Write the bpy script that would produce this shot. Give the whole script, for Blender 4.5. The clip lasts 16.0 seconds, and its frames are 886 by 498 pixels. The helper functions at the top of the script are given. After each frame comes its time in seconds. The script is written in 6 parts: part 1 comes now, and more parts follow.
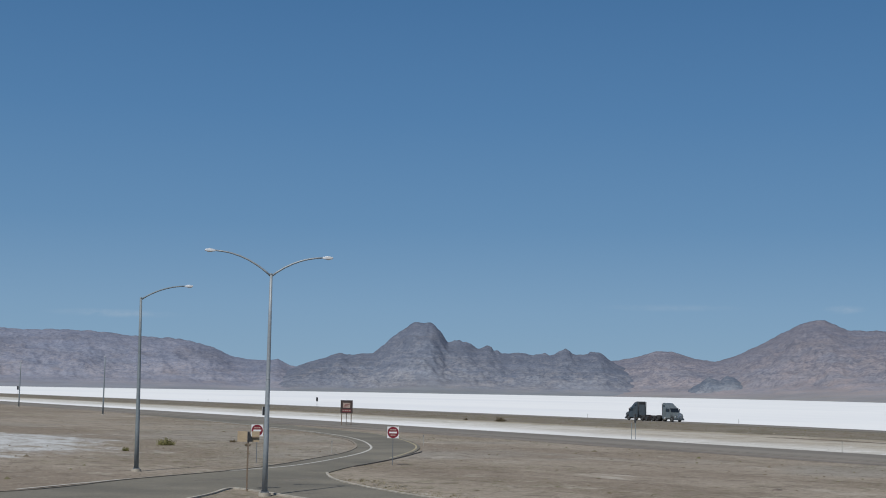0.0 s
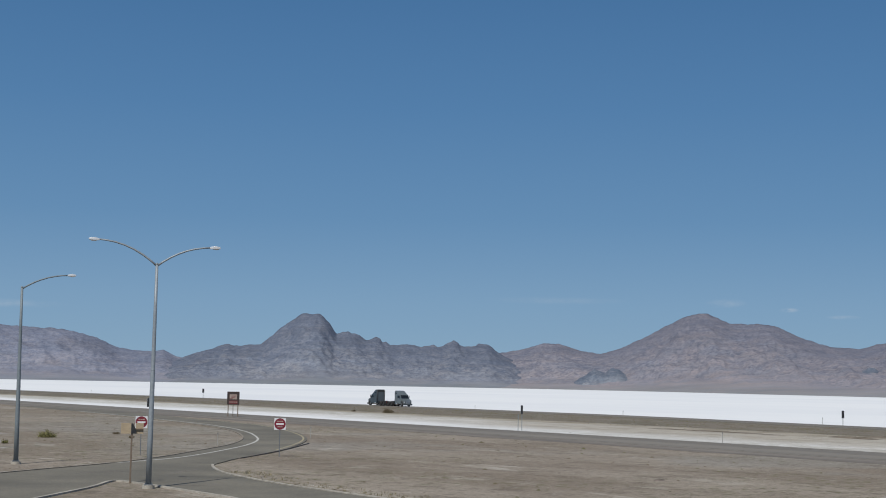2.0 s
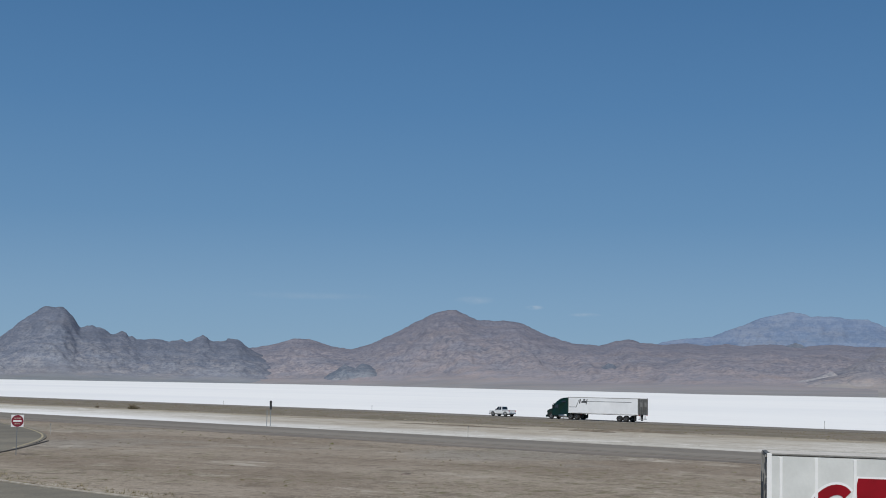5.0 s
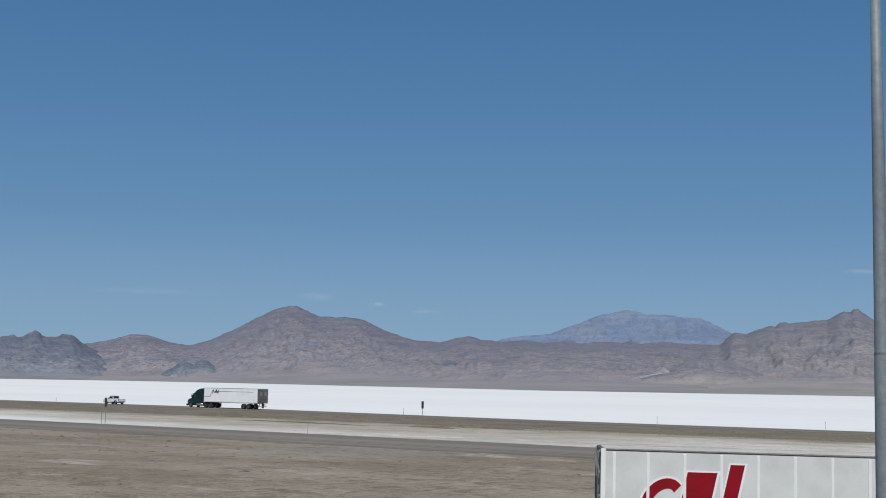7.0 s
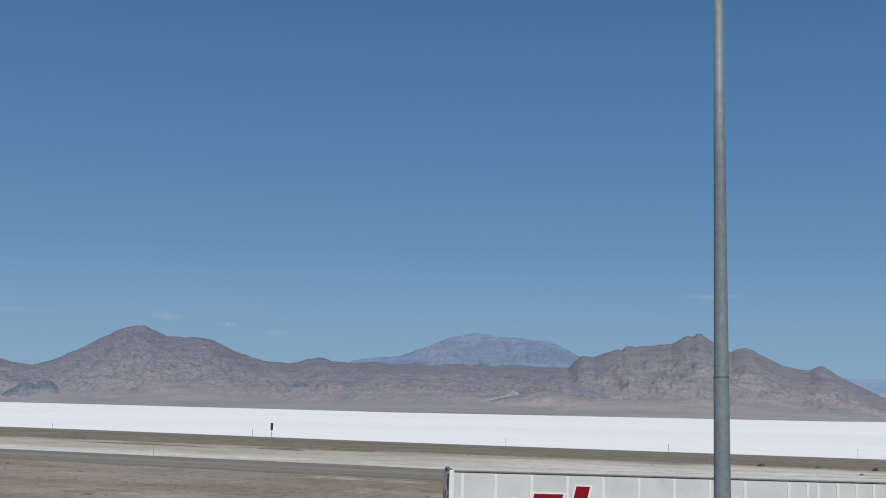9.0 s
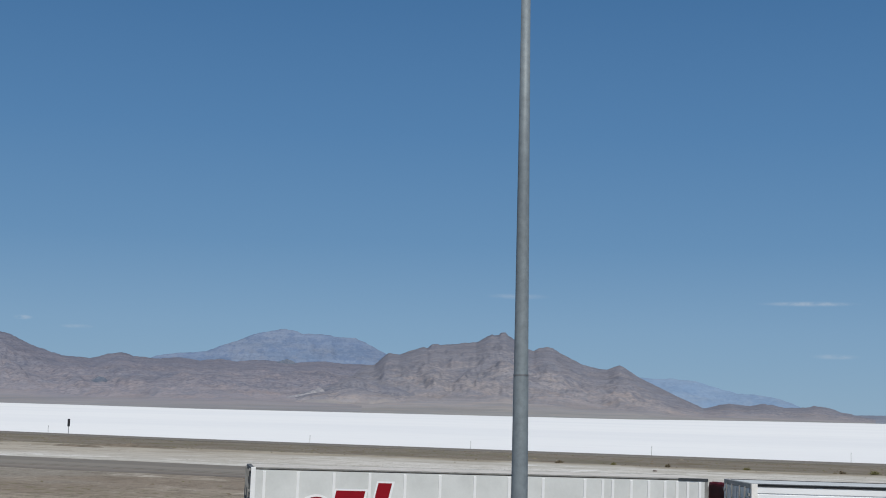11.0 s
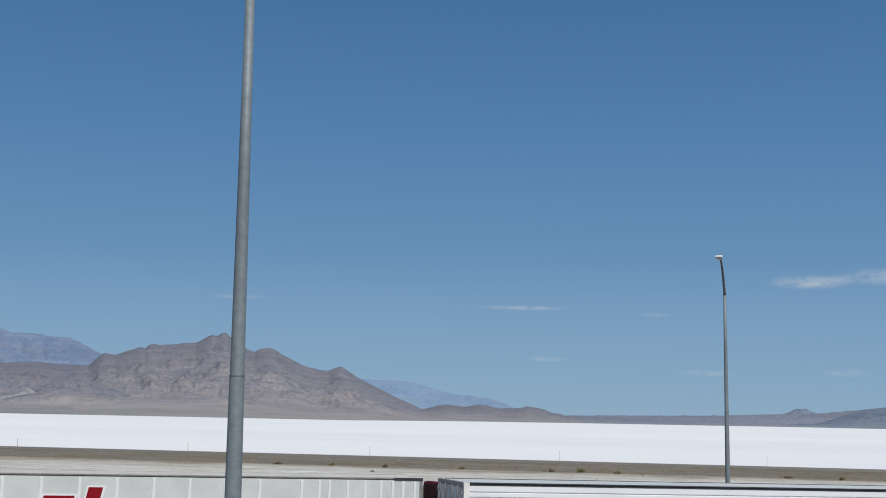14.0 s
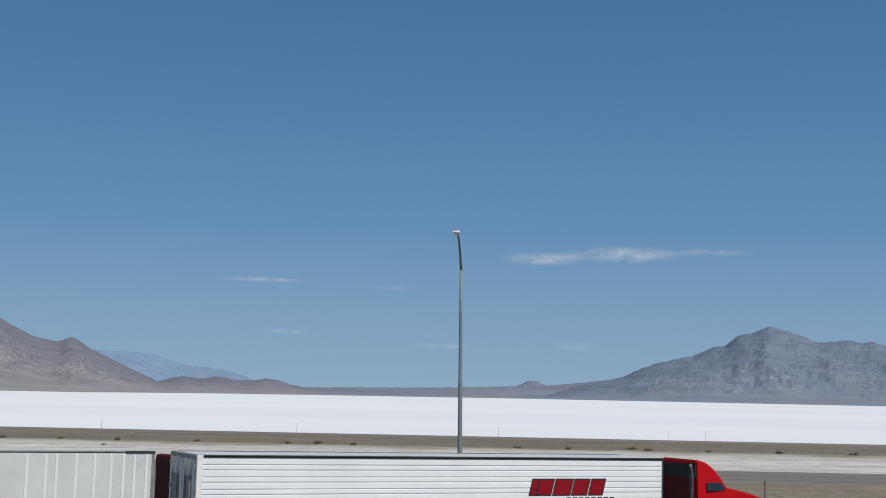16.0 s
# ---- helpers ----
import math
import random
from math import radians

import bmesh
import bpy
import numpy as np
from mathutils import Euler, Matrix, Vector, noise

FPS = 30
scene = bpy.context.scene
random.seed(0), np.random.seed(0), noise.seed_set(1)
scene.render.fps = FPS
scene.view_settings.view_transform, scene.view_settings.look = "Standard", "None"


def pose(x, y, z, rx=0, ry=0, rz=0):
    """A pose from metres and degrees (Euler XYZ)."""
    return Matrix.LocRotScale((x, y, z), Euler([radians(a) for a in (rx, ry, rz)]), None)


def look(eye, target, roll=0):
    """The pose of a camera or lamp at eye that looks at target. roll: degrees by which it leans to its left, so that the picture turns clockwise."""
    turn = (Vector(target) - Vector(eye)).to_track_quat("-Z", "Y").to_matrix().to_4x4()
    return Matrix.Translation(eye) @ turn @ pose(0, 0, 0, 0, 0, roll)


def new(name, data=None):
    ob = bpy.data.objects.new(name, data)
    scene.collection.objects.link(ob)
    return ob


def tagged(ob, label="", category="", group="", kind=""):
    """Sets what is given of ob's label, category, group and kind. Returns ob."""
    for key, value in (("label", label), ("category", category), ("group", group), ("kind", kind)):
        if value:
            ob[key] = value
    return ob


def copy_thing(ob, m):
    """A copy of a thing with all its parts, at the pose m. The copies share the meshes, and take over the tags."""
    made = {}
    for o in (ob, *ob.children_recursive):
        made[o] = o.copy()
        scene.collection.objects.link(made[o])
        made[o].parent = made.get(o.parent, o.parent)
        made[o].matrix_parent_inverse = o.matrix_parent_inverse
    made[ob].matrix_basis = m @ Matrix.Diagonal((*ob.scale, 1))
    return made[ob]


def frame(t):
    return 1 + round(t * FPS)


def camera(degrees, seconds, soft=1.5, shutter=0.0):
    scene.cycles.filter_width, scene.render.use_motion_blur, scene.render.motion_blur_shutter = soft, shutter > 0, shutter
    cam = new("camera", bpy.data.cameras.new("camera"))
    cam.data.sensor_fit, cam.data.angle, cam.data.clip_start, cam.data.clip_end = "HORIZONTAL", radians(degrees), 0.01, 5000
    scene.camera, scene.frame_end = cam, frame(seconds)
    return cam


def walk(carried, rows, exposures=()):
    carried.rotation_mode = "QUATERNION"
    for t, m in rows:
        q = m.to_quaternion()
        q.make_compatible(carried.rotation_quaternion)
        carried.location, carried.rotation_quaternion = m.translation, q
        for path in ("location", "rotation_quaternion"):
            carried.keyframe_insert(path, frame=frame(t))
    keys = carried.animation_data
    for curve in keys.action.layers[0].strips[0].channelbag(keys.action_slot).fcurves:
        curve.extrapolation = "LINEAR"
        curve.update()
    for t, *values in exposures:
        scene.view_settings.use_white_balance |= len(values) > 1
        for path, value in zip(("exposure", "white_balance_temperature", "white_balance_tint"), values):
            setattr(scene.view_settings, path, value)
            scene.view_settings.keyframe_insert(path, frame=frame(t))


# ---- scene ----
EYE = 6.1          # the viewing deck's eye height over the plain
HIGHWAY = pose(0, 0, 0, 0, 0, 31.4)   # local x: away from the rest area, local y: along the highway, westward


def view(yaw, pitch, roll):
    """A pan of a camera held at arm's length: 0.3 m ahead of the turning body."""
    a, p = radians(yaw), radians(pitch)
    eye = Vector((-math.sin(a) * 0.3, math.cos(a) * 0.3, EYE))
    return look(eye, eye + Vector((-math.sin(a) * math.cos(p), math.cos(a) * math.cos(p), math.sin(p))), roll)


cam = camera(36.0, 16.0, soft=1.0)
PAN = [(0, 0.08, 5.96, 1), (0.5, -0.36, 5.77, 0.99), (1, -1.45, 5.76, 1.18), (1.5, -2.57, 5.74, 1.23), (2, -4.59, 5.69, 1.06),
       (2.5, -6.12, 5.62, 1.02), (3, -7.67, 5.61, 1.17), (3.5, -9.97, 5.63, 1.09), (4, -11.94, 5.59, 1.06), (4.5, -13.68, 5.62, 1.04),
       (5, -15.02, 5.68, 1.01), (7.3, -22.7, 5.9, 1.1), (7.5, -23.36, 6.2, 1.17), (8, -25, 6.56, 1.11), (10.3, -32.3, 6.55, 1.26),
       (10.5, -33.23, 6.57, 1.22), (11, -35.96, 6.72, 1.42), (11.5, -38.07, 6.77, 1.37), (12, -40.07, 6.9, 1.19), (12.5, -42.01, 7.04, 1.3),
       (13, -43.87, 7.13, 1.19), (13.5, -45.68, 7.11, 1.25), (14, -47.62, 7.03, 1.2), (14.5, -49.97, 6.95, 1.34), (15, -52.12, 6.88, 1.1),
       (15.5, -55.1, 6.42, 0.87), (16, -58.54, 6.09, 1.19)]
walk(cam, [(t, view(y, p, r)) for t, y, p, r in PAN], exposures=[(0.0, 0.0), (4.0, 0.01), (8.0, 0.03), (11.0, 0.05), (14.5, 0.07), (16.0, 0.04)])

# ---- light ----
SUN_ELEVATION, SUN_AZIMUTH = 52.0, 204.0      # the azimuth is clockwise from +y
world = bpy.data.worlds.new("sky")
scene.world = world
world.use_nodes = True
wt = world.node_tree
wt.nodes.clear()


def add(tree, kind, **values):
    node = tree.nodes.new(kind)
    for key, value in values.items():
        if key in node.inputs:
            node.inputs[key].default_value = value
    return node


def sky():
    tex = add(wt, "ShaderNodeTexSky")
    tex.sky_type, tex.sun_disc = "NISHITA", False
    tex.sun_elevation, tex.sun_rotation = radians(SUN_ELEVATION), radians(SUN_AZIMUTH)
    tex.altitude, tex.air_density, tex.dust_density, tex.ozone_density = 1300, 1.0, 0.0, 6.0
    coord = add(wt, "ShaderNodeTexCoord")
    split = add(wt, "ShaderNodeSeparateXYZ")
    wt.links.new(coord.outputs["Generated"], split.inputs[0])
    across = add(wt, "ShaderNodeMath")
    across.operation = "ARCTAN2"
    wt.links.new(split.outputs["X"], across.inputs[0])
    wt.links.new(split.outputs["Y"], across.inputs[1])
    place = add(wt, "ShaderNodeCombineXYZ")
    wt.links.new(across.outputs[0], place.inputs[0])
    wt.links.new(split.outputs["Z"], place.inputs[1])
    veil = None
    # thin summer clouds: azimuth, elevation, half width, half height (degrees), density
    for az, el, wide, high, dense in ((62.9, 5.75, 2.2, 0.36, 0.6), (66.2, 5.95, 2.8, 0.42, 0.62), (69.5, 6.05, 2.5, 0.2, 0.3), (51.1, 4.62, 2.3, 0.13, 0.42),
                                      (18.9, 3.28, 0.45, 0.12, 0.6), (21.0, 3.0, 0.8, 0.11, 0.25), (52.1, 2.5, 1.1, 0.14, 0.3),
                                      (58.6, 2.02, 1.4, 0.16, 0.28), (64.2, 2.1, 1.2, 0.22, 0.22), (39.2, 4.8, 1.5, 0.15, 0.32), (16.4, 3.55, 1.0, 0.22, 0.22),
                                      (-13.6, 2.95, 3.2, 0.22, 0.18), (9.5, 3.6, 3.5, 0.2, 0.09), (56.5, 4.4, 1.2, 0.12, 0.2)):
        local = add(wt, "ShaderNodeVectorMath")
        local.operation = "SUBTRACT"
        local.inputs[1].default_value = (radians(az), math.sin(radians(el)), 0)
        wt.links.new(place.outputs[0], local.inputs[0])
        shape = add(wt, "ShaderNodeVectorMath")
        shape.operation = "MULTIPLY"
        shape.inputs[1].default_value = (1 / radians(wide), 1 / radians(high), 0)
        wt.links.new(local.outputs[0], shape.inputs[0])
        size = add(wt, "ShaderNodeVectorMath")
        size.operation = "LENGTH"
        wt.links.new(shape.outputs[0], size.inputs[0])
        fade = add(wt, "ShaderNodeMapRange")
        fade.interpolation_type = "SMOOTHSTEP"
        for key, value in (("From Min", 1.0), ("From Max", 0.1), ("To Min", 0.0), ("To Max", dense * 0.8)):
            fade.inputs[key].default_value = value
        wt.links.new(size.outputs["Value"], fade.inputs["Value"])
        if veil:
            both = add(wt, "ShaderNodeMath")
            both.operation = "ADD"
            wt.links.new(veil, both.inputs[0])
            wt.links.new(fade.outputs[0], both.inputs[1])
            veil = both.outputs[0]
        else:
            veil = fade.outputs[0]
    stretch = add(wt, "ShaderNodeMapping")
    stretch.inputs["Scale"].default_value = (75, 170, 1)
    wt.links.new(place.outputs[0], stretch.inputs[0])
    wisps = add(wt, "ShaderNodeTexNoise", Scale=1.0, Detail=6.0, Roughness=0.6)
    wt.links.new(stretch.outputs[0], wisps.inputs[0])
    torn = add(wt, "ShaderNodeMapRange")
    for key, value in (("From Min", 0.3), ("From Max", 0.6)):
        torn.inputs[key].default_value = value
    wt.links.new(wisps.outputs["Fac"], torn.inputs["Value"])
    amount = add(wt, "ShaderNodeMath")
    amount.operation, amount.use_clamp = "MULTIPLY", True
    wt.links.new(veil, amount.inputs[0])
    wt.links.new(torn.outputs[0], amount.inputs[1])
    # clear dry air: the low sky stays blue down to the horizon
    ramp = add(wt, "ShaderNodeValToRGB")
    stops = ramp.color_ramp.elements
    blues = ((0.0, (0.228, 0.37, 0.52)), (0.06, (0.188, 0.328, 0.498)), (0.12, (0.124, 0.26, 0.447)), (0.2, (0.084, 0.208, 0.4)), (0.3, (0.055, 0.158, 0.335)), (0.5, (0.03, 0.105, 0.26)))
    stops[0].position, stops[0].color = 0.0, (*blues[0][1], 1)
    stops[1].position, stops[1].color = 0.5, (*blues[-1][1], 1)
    for at, tone in blues[1:-1]:
        stops.new(at).color = (*tone, 1)
    wt.links.new(split.outputs["Z"], ramp.inputs[0])
    scaled = add(wt, "ShaderNodeVectorMath")
    scaled.operation = "SCALE"
    scaled.inputs["Scale"].default_value = 1 / 0.062
    wt.links.new(ramp.outputs[0], scaled.inputs[0])
    low = add(wt, "ShaderNodeMapRange")
    for key, value in (("From Min", 0.3), ("From Max", 0.6), ("To Min", 0.9), ("To Max", 0.0)):
        low.inputs[key].default_value = value
    wt.links.new(split.outputs["Z"], low.inputs["Value"])
    air = add(wt, "ShaderNodeMix")
    air.data_type = "RGBA"
    wt.links.new(low.outputs[0], air.inputs["Factor"])
    wt.links.new(tex.outputs[0], air.inputs["A"])
    wt.links.new(scaled.outputs[0], air.inputs["B"])
    mix = add(wt, "ShaderNodeMix")
    mix.data_type = "RGBA"
    wt.links.new(amount.outputs[0], mix.inputs["Factor"])
    wt.links.new(air.outputs["Result"], mix.inputs["A"])
    mix.inputs["B"].default_value = (9.5, 9.8, 10.2, 1)
    back = add(wt, "ShaderNodeBackground", Strength=0.062)
    wt.links.new(mix.outputs["Result"], back.inputs["Color"])
    out = add(wt, "ShaderNodeOutputWorld")
    wt.links.new(back.outputs[0], out.inputs["Surface"])


sky()
sun = new("sun", bpy.data.lights.new("sun", "SUN"))
sun.data.energy, sun.data.angle, sun.data.color = 3.5, radians(0.55), (1.0, 0.982, 0.93)
sa, se = radians(SUN_AZIMUTH), radians(SUN_ELEVATION)
sun.matrix_world = look((math.sin(sa) * math.cos(se) * 90, math.cos(sa) * math.cos(se) * 90, math.sin(se) * 90), (0, 0, 0))


# ---- materials ----
def surface(name, colour, rough=0.6, metal=0.0, second=None, scale=3.0, mix=(0.4, 0.65), grain=0.0, grain_scale=40.0,
            bump=0.0, stretch=(1, 1, 1), stain=0.0, stain_scale=0.6, coat=0.0):
    """Two-scale procedural surface: a mottle between two colours, fine grain, broad stains and relief."""
    mat = bpy.data.materials.new(name)
    mat.use_nodes = True
    tree = mat.node_tree
    shader = tree.nodes["Principled BSDF"]
    shader.inputs["Roughness"].default_value = rough
    shader.inputs["Metallic"].default_value = metal
    shader.inputs["Coat Weight"].default_value = coat
    coord = add(tree, "ShaderNodeTexCoord")
    mapping = add(tree, "ShaderNodeMapping")
    mapping.inputs["Scale"].default_value = stretch
    tree.links.new(coord.outputs["Object"], mapping.inputs[0])
    noise_1 = add(tree, "ShaderNodeTexNoise", Scale=scale, Detail=6.0, Roughness=0.6)
    tree.links.new(mapping.outputs[0], noise_1.inputs["Vector"])
    ramp = add(tree, "ShaderNodeMapRange")
    ramp.inputs["From Min"].default_value, ramp.inputs["From Max"].default_value = mix
    tree.links.new(noise_1.outputs["Fac"], ramp.inputs["Value"])
    blend = add(tree, "ShaderNodeMix")
    blend.data_type = "RGBA"
    blend.inputs["A"].default_value = (*colour, 1)
    blend.inputs["B"].default_value = (*(second or colour), 1)
    tree.links.new(ramp.outputs[0], blend.inputs["Factor"])
    last = blend.outputs["Result"]
    for amount, size in ((grain, grain_scale), (stain, stain_scale)):
        if amount:
            tex = add(tree, "ShaderNodeTexNoise", Scale=size, Detail=4.0, Roughness=0.65)
            tree.links.new(mapping.outputs[0], tex.inputs["Vector"])
            shade = add(tree, "ShaderNodeMapRange")
            for key, value in (("From Min", 0.25), ("From Max", 0.75), ("To Min", 1 - amount), ("To Max", 1 + amount)):
                shade.inputs[key].default_value = value
            tree.links.new(tex.outputs["Fac"], shade.inputs["Value"])
            times = add(tree, "ShaderNodeVectorMath")
            times.operation = "SCALE"
            tree.links.new(last, times.inputs[0])
            tree.links.new(shade.outputs[0], times.inputs["Scale"])
            last = times.outputs[0]
    tree.links.new(last, shader.inputs["Base Color"])
    if bump:
        tex = add(tree, "ShaderNodeTexNoise", Scale=grain_scale, Detail=5.0)
        tree.links.new(mapping.outputs[0], tex.inputs["Vector"])
        relief = add(tree, "ShaderNodeBump", Strength=bump, Distance=0.02)
        tree.links.new(tex.outputs["Fac"], relief.inputs["Height"])
        tree.links.new(relief.outputs[0], shader.inputs["Normal"])
    return mat


def glass(name, tint):
    mat = surface(name, tint, 0.06)
    mat.node_tree.nodes["Principled BSDF"].inputs["Specular IOR Level"].default_value = 0.8
    return mat


M_GALV = surface("galvanised steel", (0.195, 0.228, 0.244), 0.6, 0.1, (0.158, 0.185, 0.202), 9, grain=0.12, grain_scale=60, stain=0.1, stain_scale=1.2)
M_GALV_BRIGHT = surface("bright galvanised steel", (0.29, 0.32, 0.34), 0.5, 0.15, (0.235, 0.26, 0.28), 7, grain=0.1, grain_scale=50, stain=0.12, stain_scale=0.9)
M_GALV_DARK = surface("dark galvanised steel", (0.2, 0.21, 0.22), 0.55, 0.4, (0.14, 0.15, 0.16), 9, grain=0.1)
M_LENS = surface("lamp lens", (0.75, 0.77, 0.78), 0.2, 0, (0.65, 0.67, 0.68))
M_HEAD = surface("lamp housing", (0.72, 0.73, 0.74), 0.4, 0.1, (0.6, 0.61, 0.62), 6)
M_CONCRETE = surface("kerb concrete", (0.44, 0.405, 0.345), 0.9, 0, (0.3, 0.27, 0.225), 1.6, grain=0.18, grain_scale=18, stain=0.2, stain_scale=0.3)
M_KERB_BROWN = surface("dirt-stained kerb", (0.31, 0.265, 0.21), 0.9, 0, (0.2, 0.17, 0.135), 1.3, grain=0.2, grain_scale=12)
M_KERB_DARK = surface("tarred kerb", (0.15, 0.132, 0.112), 0.9, 0, (0.22, 0.19, 0.16), 2, grain=0.2)
M_ASPHALT = surface("worn asphalt", (0.188, 0.17, 0.132), 0.95, 0, (0.135, 0.123, 0.097), 0.14, (0.38, 0.62), grain=0.3, grain_scale=9, bump=0.2, stain=0.18, stain_scale=0.05)
M_HIGHWAY = surface("highway asphalt", (0.215, 0.193, 0.162), 0.92, 0, (0.15, 0.135, 0.115), 0.2, (0.35, 0.7), grain=0.1, grain_scale=8, stain=0.12, stain_scale=0.6, stretch=(1, 0.02, 1))
M_SHOULDER = surface("gravel shoulder", (0.225, 0.196, 0.164), 0.95, 0, (0.145, 0.127, 0.108), 0.35, grain=0.2, grain_scale=3, stretch=(1, 0.08, 1))
M_WHITE_LINE = surface("worn white paint", (0.55, 0.53, 0.48), 0.8, 0, (0.32, 0.3, 0.265), 1.2, (0.45, 0.75), grain=0.15)
M_HIGHWAY_LINE = surface("faded highway paint", (0.27, 0.25, 0.215), 0.85, 0, (0.19, 0.175, 0.15), 0.8, grain=0.15)
M_YELLOW_LINE = surface("worn yellow paint", (0.4, 0.335, 0.2), 0.8, 0, (0.29, 0.26, 0.195), 1.2, (0.4, 0.7), grain=0.15)
M_SIGN_WHITE = surface("white sign sheeting", (0.72, 0.72, 0.72), 0.5, 0, (0.64, 0.64, 0.65), 5)
M_SIGN_RED = surface("red sign sheeting", (0.2, 0.012, 0.028), 0.5, 0, (0.15, 0.01, 0.022), 5)
M_SIGN_BROWN = surface("brown sign sheeting", (0.05, 0.032, 0.028), 0.6, 0, (0.04, 0.026, 0.022), 4)
M_SIGN_MAROON = surface("maroon sign sheeting", (0.17, 0.03, 0.032), 0.6, 0, (0.11, 0.025, 0.026), 4)
M_SIGN_PANEL = surface("faded sign panel", (0.4, 0.32, 0.27), 0.7, 0, (0.3, 0.21, 0.18), 5, grain=0.15, grain_scale=12)
M_PLYWOOD = surface("bare plywood", (0.42, 0.33, 0.22), 0.8, 0, (0.34, 0.265, 0.175), 3, grain=0.15, grain_scale=20, stretch=(1, 1, 6))
M_POST_WOOD = surface("weathered post timber", (0.2, 0.15, 0.11), 0.85, 0, (0.13, 0.1, 0.075), 6, grain=0.2, stretch=(4, 4, 0.6))
M_BLACK = surface("black plastic", (0.02, 0.02, 0.022), 0.5, 0, (0.035, 0.035, 0.037), 8)
M_MARKER = surface("pale delineator plastic", (0.4, 0.385, 0.35), 0.6, 0, (0.32, 0.305, 0.28), 5)
M_RUBBER = surface("tyre rubber", (0.022, 0.022, 0.023), 0.85, 0, (0.04, 0.038, 0.036), 6, grain=0.2)
M_RIM = surface("dusty wheel rim", (0.3, 0.3, 0.3), 0.45, 0.6, (0.22, 0.215, 0.21), 6)
M_STACK = surface("sooty steel stack", (0.16, 0.16, 0.165), 0.5, 0.6, (0.09, 0.09, 0.092), 4)
M_CHROME = surface("chrome", (0.5, 0.51, 0.52), 0.45, 1.0, (0.6, 0.61, 0.62), 6)
M_CHASSIS = surface("black chassis paint", (0.025, 0.025, 0.027), 0.6, 0.2, (0.05, 0.046, 0.042), 5, grain=0.2)
M_GLASS = glass("tinted cab glass", (0.015, 0.018, 0.02))
M_LIGHT_GLASS = surface("lamp glass", (0.75, 0.76, 0.78), 0.12, 0.2)
M_RED_LENS = surface("red lamp lens", (0.4, 0.01, 0.01), 0.25)
M_AMBER = surface("amber lamp lens", (0.6, 0.2, 0.02), 0.25)
M_RED_PAINT = surface("bright red truck paint", (0.48, 0.002, 0.006), 0.5, 0, (0.42, 0.002, 0.005), 1.5)
M_MAROON_AND_SHADED_RED = surface("dark red truck paint and shaded red", (0.15, 0.002, 0.006), 0.5, 0, (0.11, 0.002, 0.004), 1.5)
M_GREEN_PAINT = surface("dark green truck paint", (0.002, 0.021, 0.015), 0.35, 0, (0.0015, 0.015, 0.011), 1.5, coat=0.4)
M_SLATE_PAINT = surface("slate grey truck paint", (0.075, 0.092, 0.105), 0.35, 0.2, (0.055, 0.07, 0.08), 1.5, coat=0.3)
M_SILVER_PAINT = surface("pale grey truck paint", (0.17, 0.195, 0.2), 0.35, 0.2, (0.135, 0.155, 0.165), 1.5, coat=0.3)
M_WHITE_PAINT = surface("white car paint", (0.75, 0.76, 0.77), 0.3, 0, (0.68, 0.69, 0.7), 1.5, coat=0.4)
M_TRAILER_WHITE = surface("white trailer panel", (0.65, 0.66, 0.64), 0.45, 0, (0.58, 0.59, 0.57), 0.9, grain=0.03, grain_scale=14, stain=0.06, stain_scale=0.35)
M_TRAILER_RIB = surface("bright trailer rib", (0.8, 0.8, 0.79), 0.4, 0, (0.74, 0.74, 0.73), 2)
M_CORRUGATED = surface("white corrugated aluminium", (0.84, 0.85, 0.86), 0.4, 0.0, (0.79, 0.8, 0.81), 0.8, stain=0.05, stain_scale=0.3)
M_RAIL = surface("grey aluminium rail", (0.29, 0.285, 0.27), 0.55, 0.15, (0.2, 0.195, 0.18), 2.5, grain=0.15, grain_scale=8)
M_ROOF = surface("dusty trailer roof", (0.6, 0.57, 0.52), 0.7, 0, (0.5, 0.47, 0.42), 0.6, grain=0.15, grain_scale=6)
M_DOOR_DARK = surface("blotchy dark trailer door", (0.13, 0.13, 0.122), 0.6, 0, (0.085, 0.085, 0.08), 2, stain=0.2, stain_scale=1.2)
M_RAIL_DARK = surface("dark top rail", (0.05, 0.055, 0.06), 0.5, 0.3, (0.09, 0.095, 0.1), 2)
M_DOOR_GREY = surface("scuffed grey trailer door", (0.84, 0.82, 0.78), 0.5, 0.0, (0.7, 0.68, 0.64), 2, stain=0.2, stain_scale=1.2)
M_LOGO_RED = surface("red vinyl lettering", (0.26, 0.003, 0.011), 0.6, 0, (0.22, 0.003, 0.009), 2)
M_LOGO_WHITE = surface("white vinyl border", (0.8, 0.8, 0.8), 0.45)
M_LOGO_BLACK = surface("black vinyl and rail shadow", (0.02, 0.02, 0.022), 0.5)
M_LOGO_GREY = surface("dark grey vinyl", (0.12, 0.13, 0.13), 0.5)
M_LEAF = surface("dry desert shrub leaves", (0.22, 0.2, 0.075), 0.85, 0, (0.14, 0.14, 0.05), 6, grain=0.3)
M_LEAF_DRY = surface("dead brush", (0.16, 0.125, 0.075), 0.9, 0, (0.1, 0.08, 0.045), 6, grain=0.3)
M_TWIG = surface("shrub twig", (0.12, 0.09, 0.06), 0.9)
M_GRASS = surface("dry verge grass", (0.26, 0.22, 0.13), 0.9, 0, (0.18, 0.16, 0.09), 4, grain=0.3)
M_STONE = surface("desert stone", (0.16, 0.13, 0.11), 0.9, 0, (0.09, 0.075, 0.065), 3)


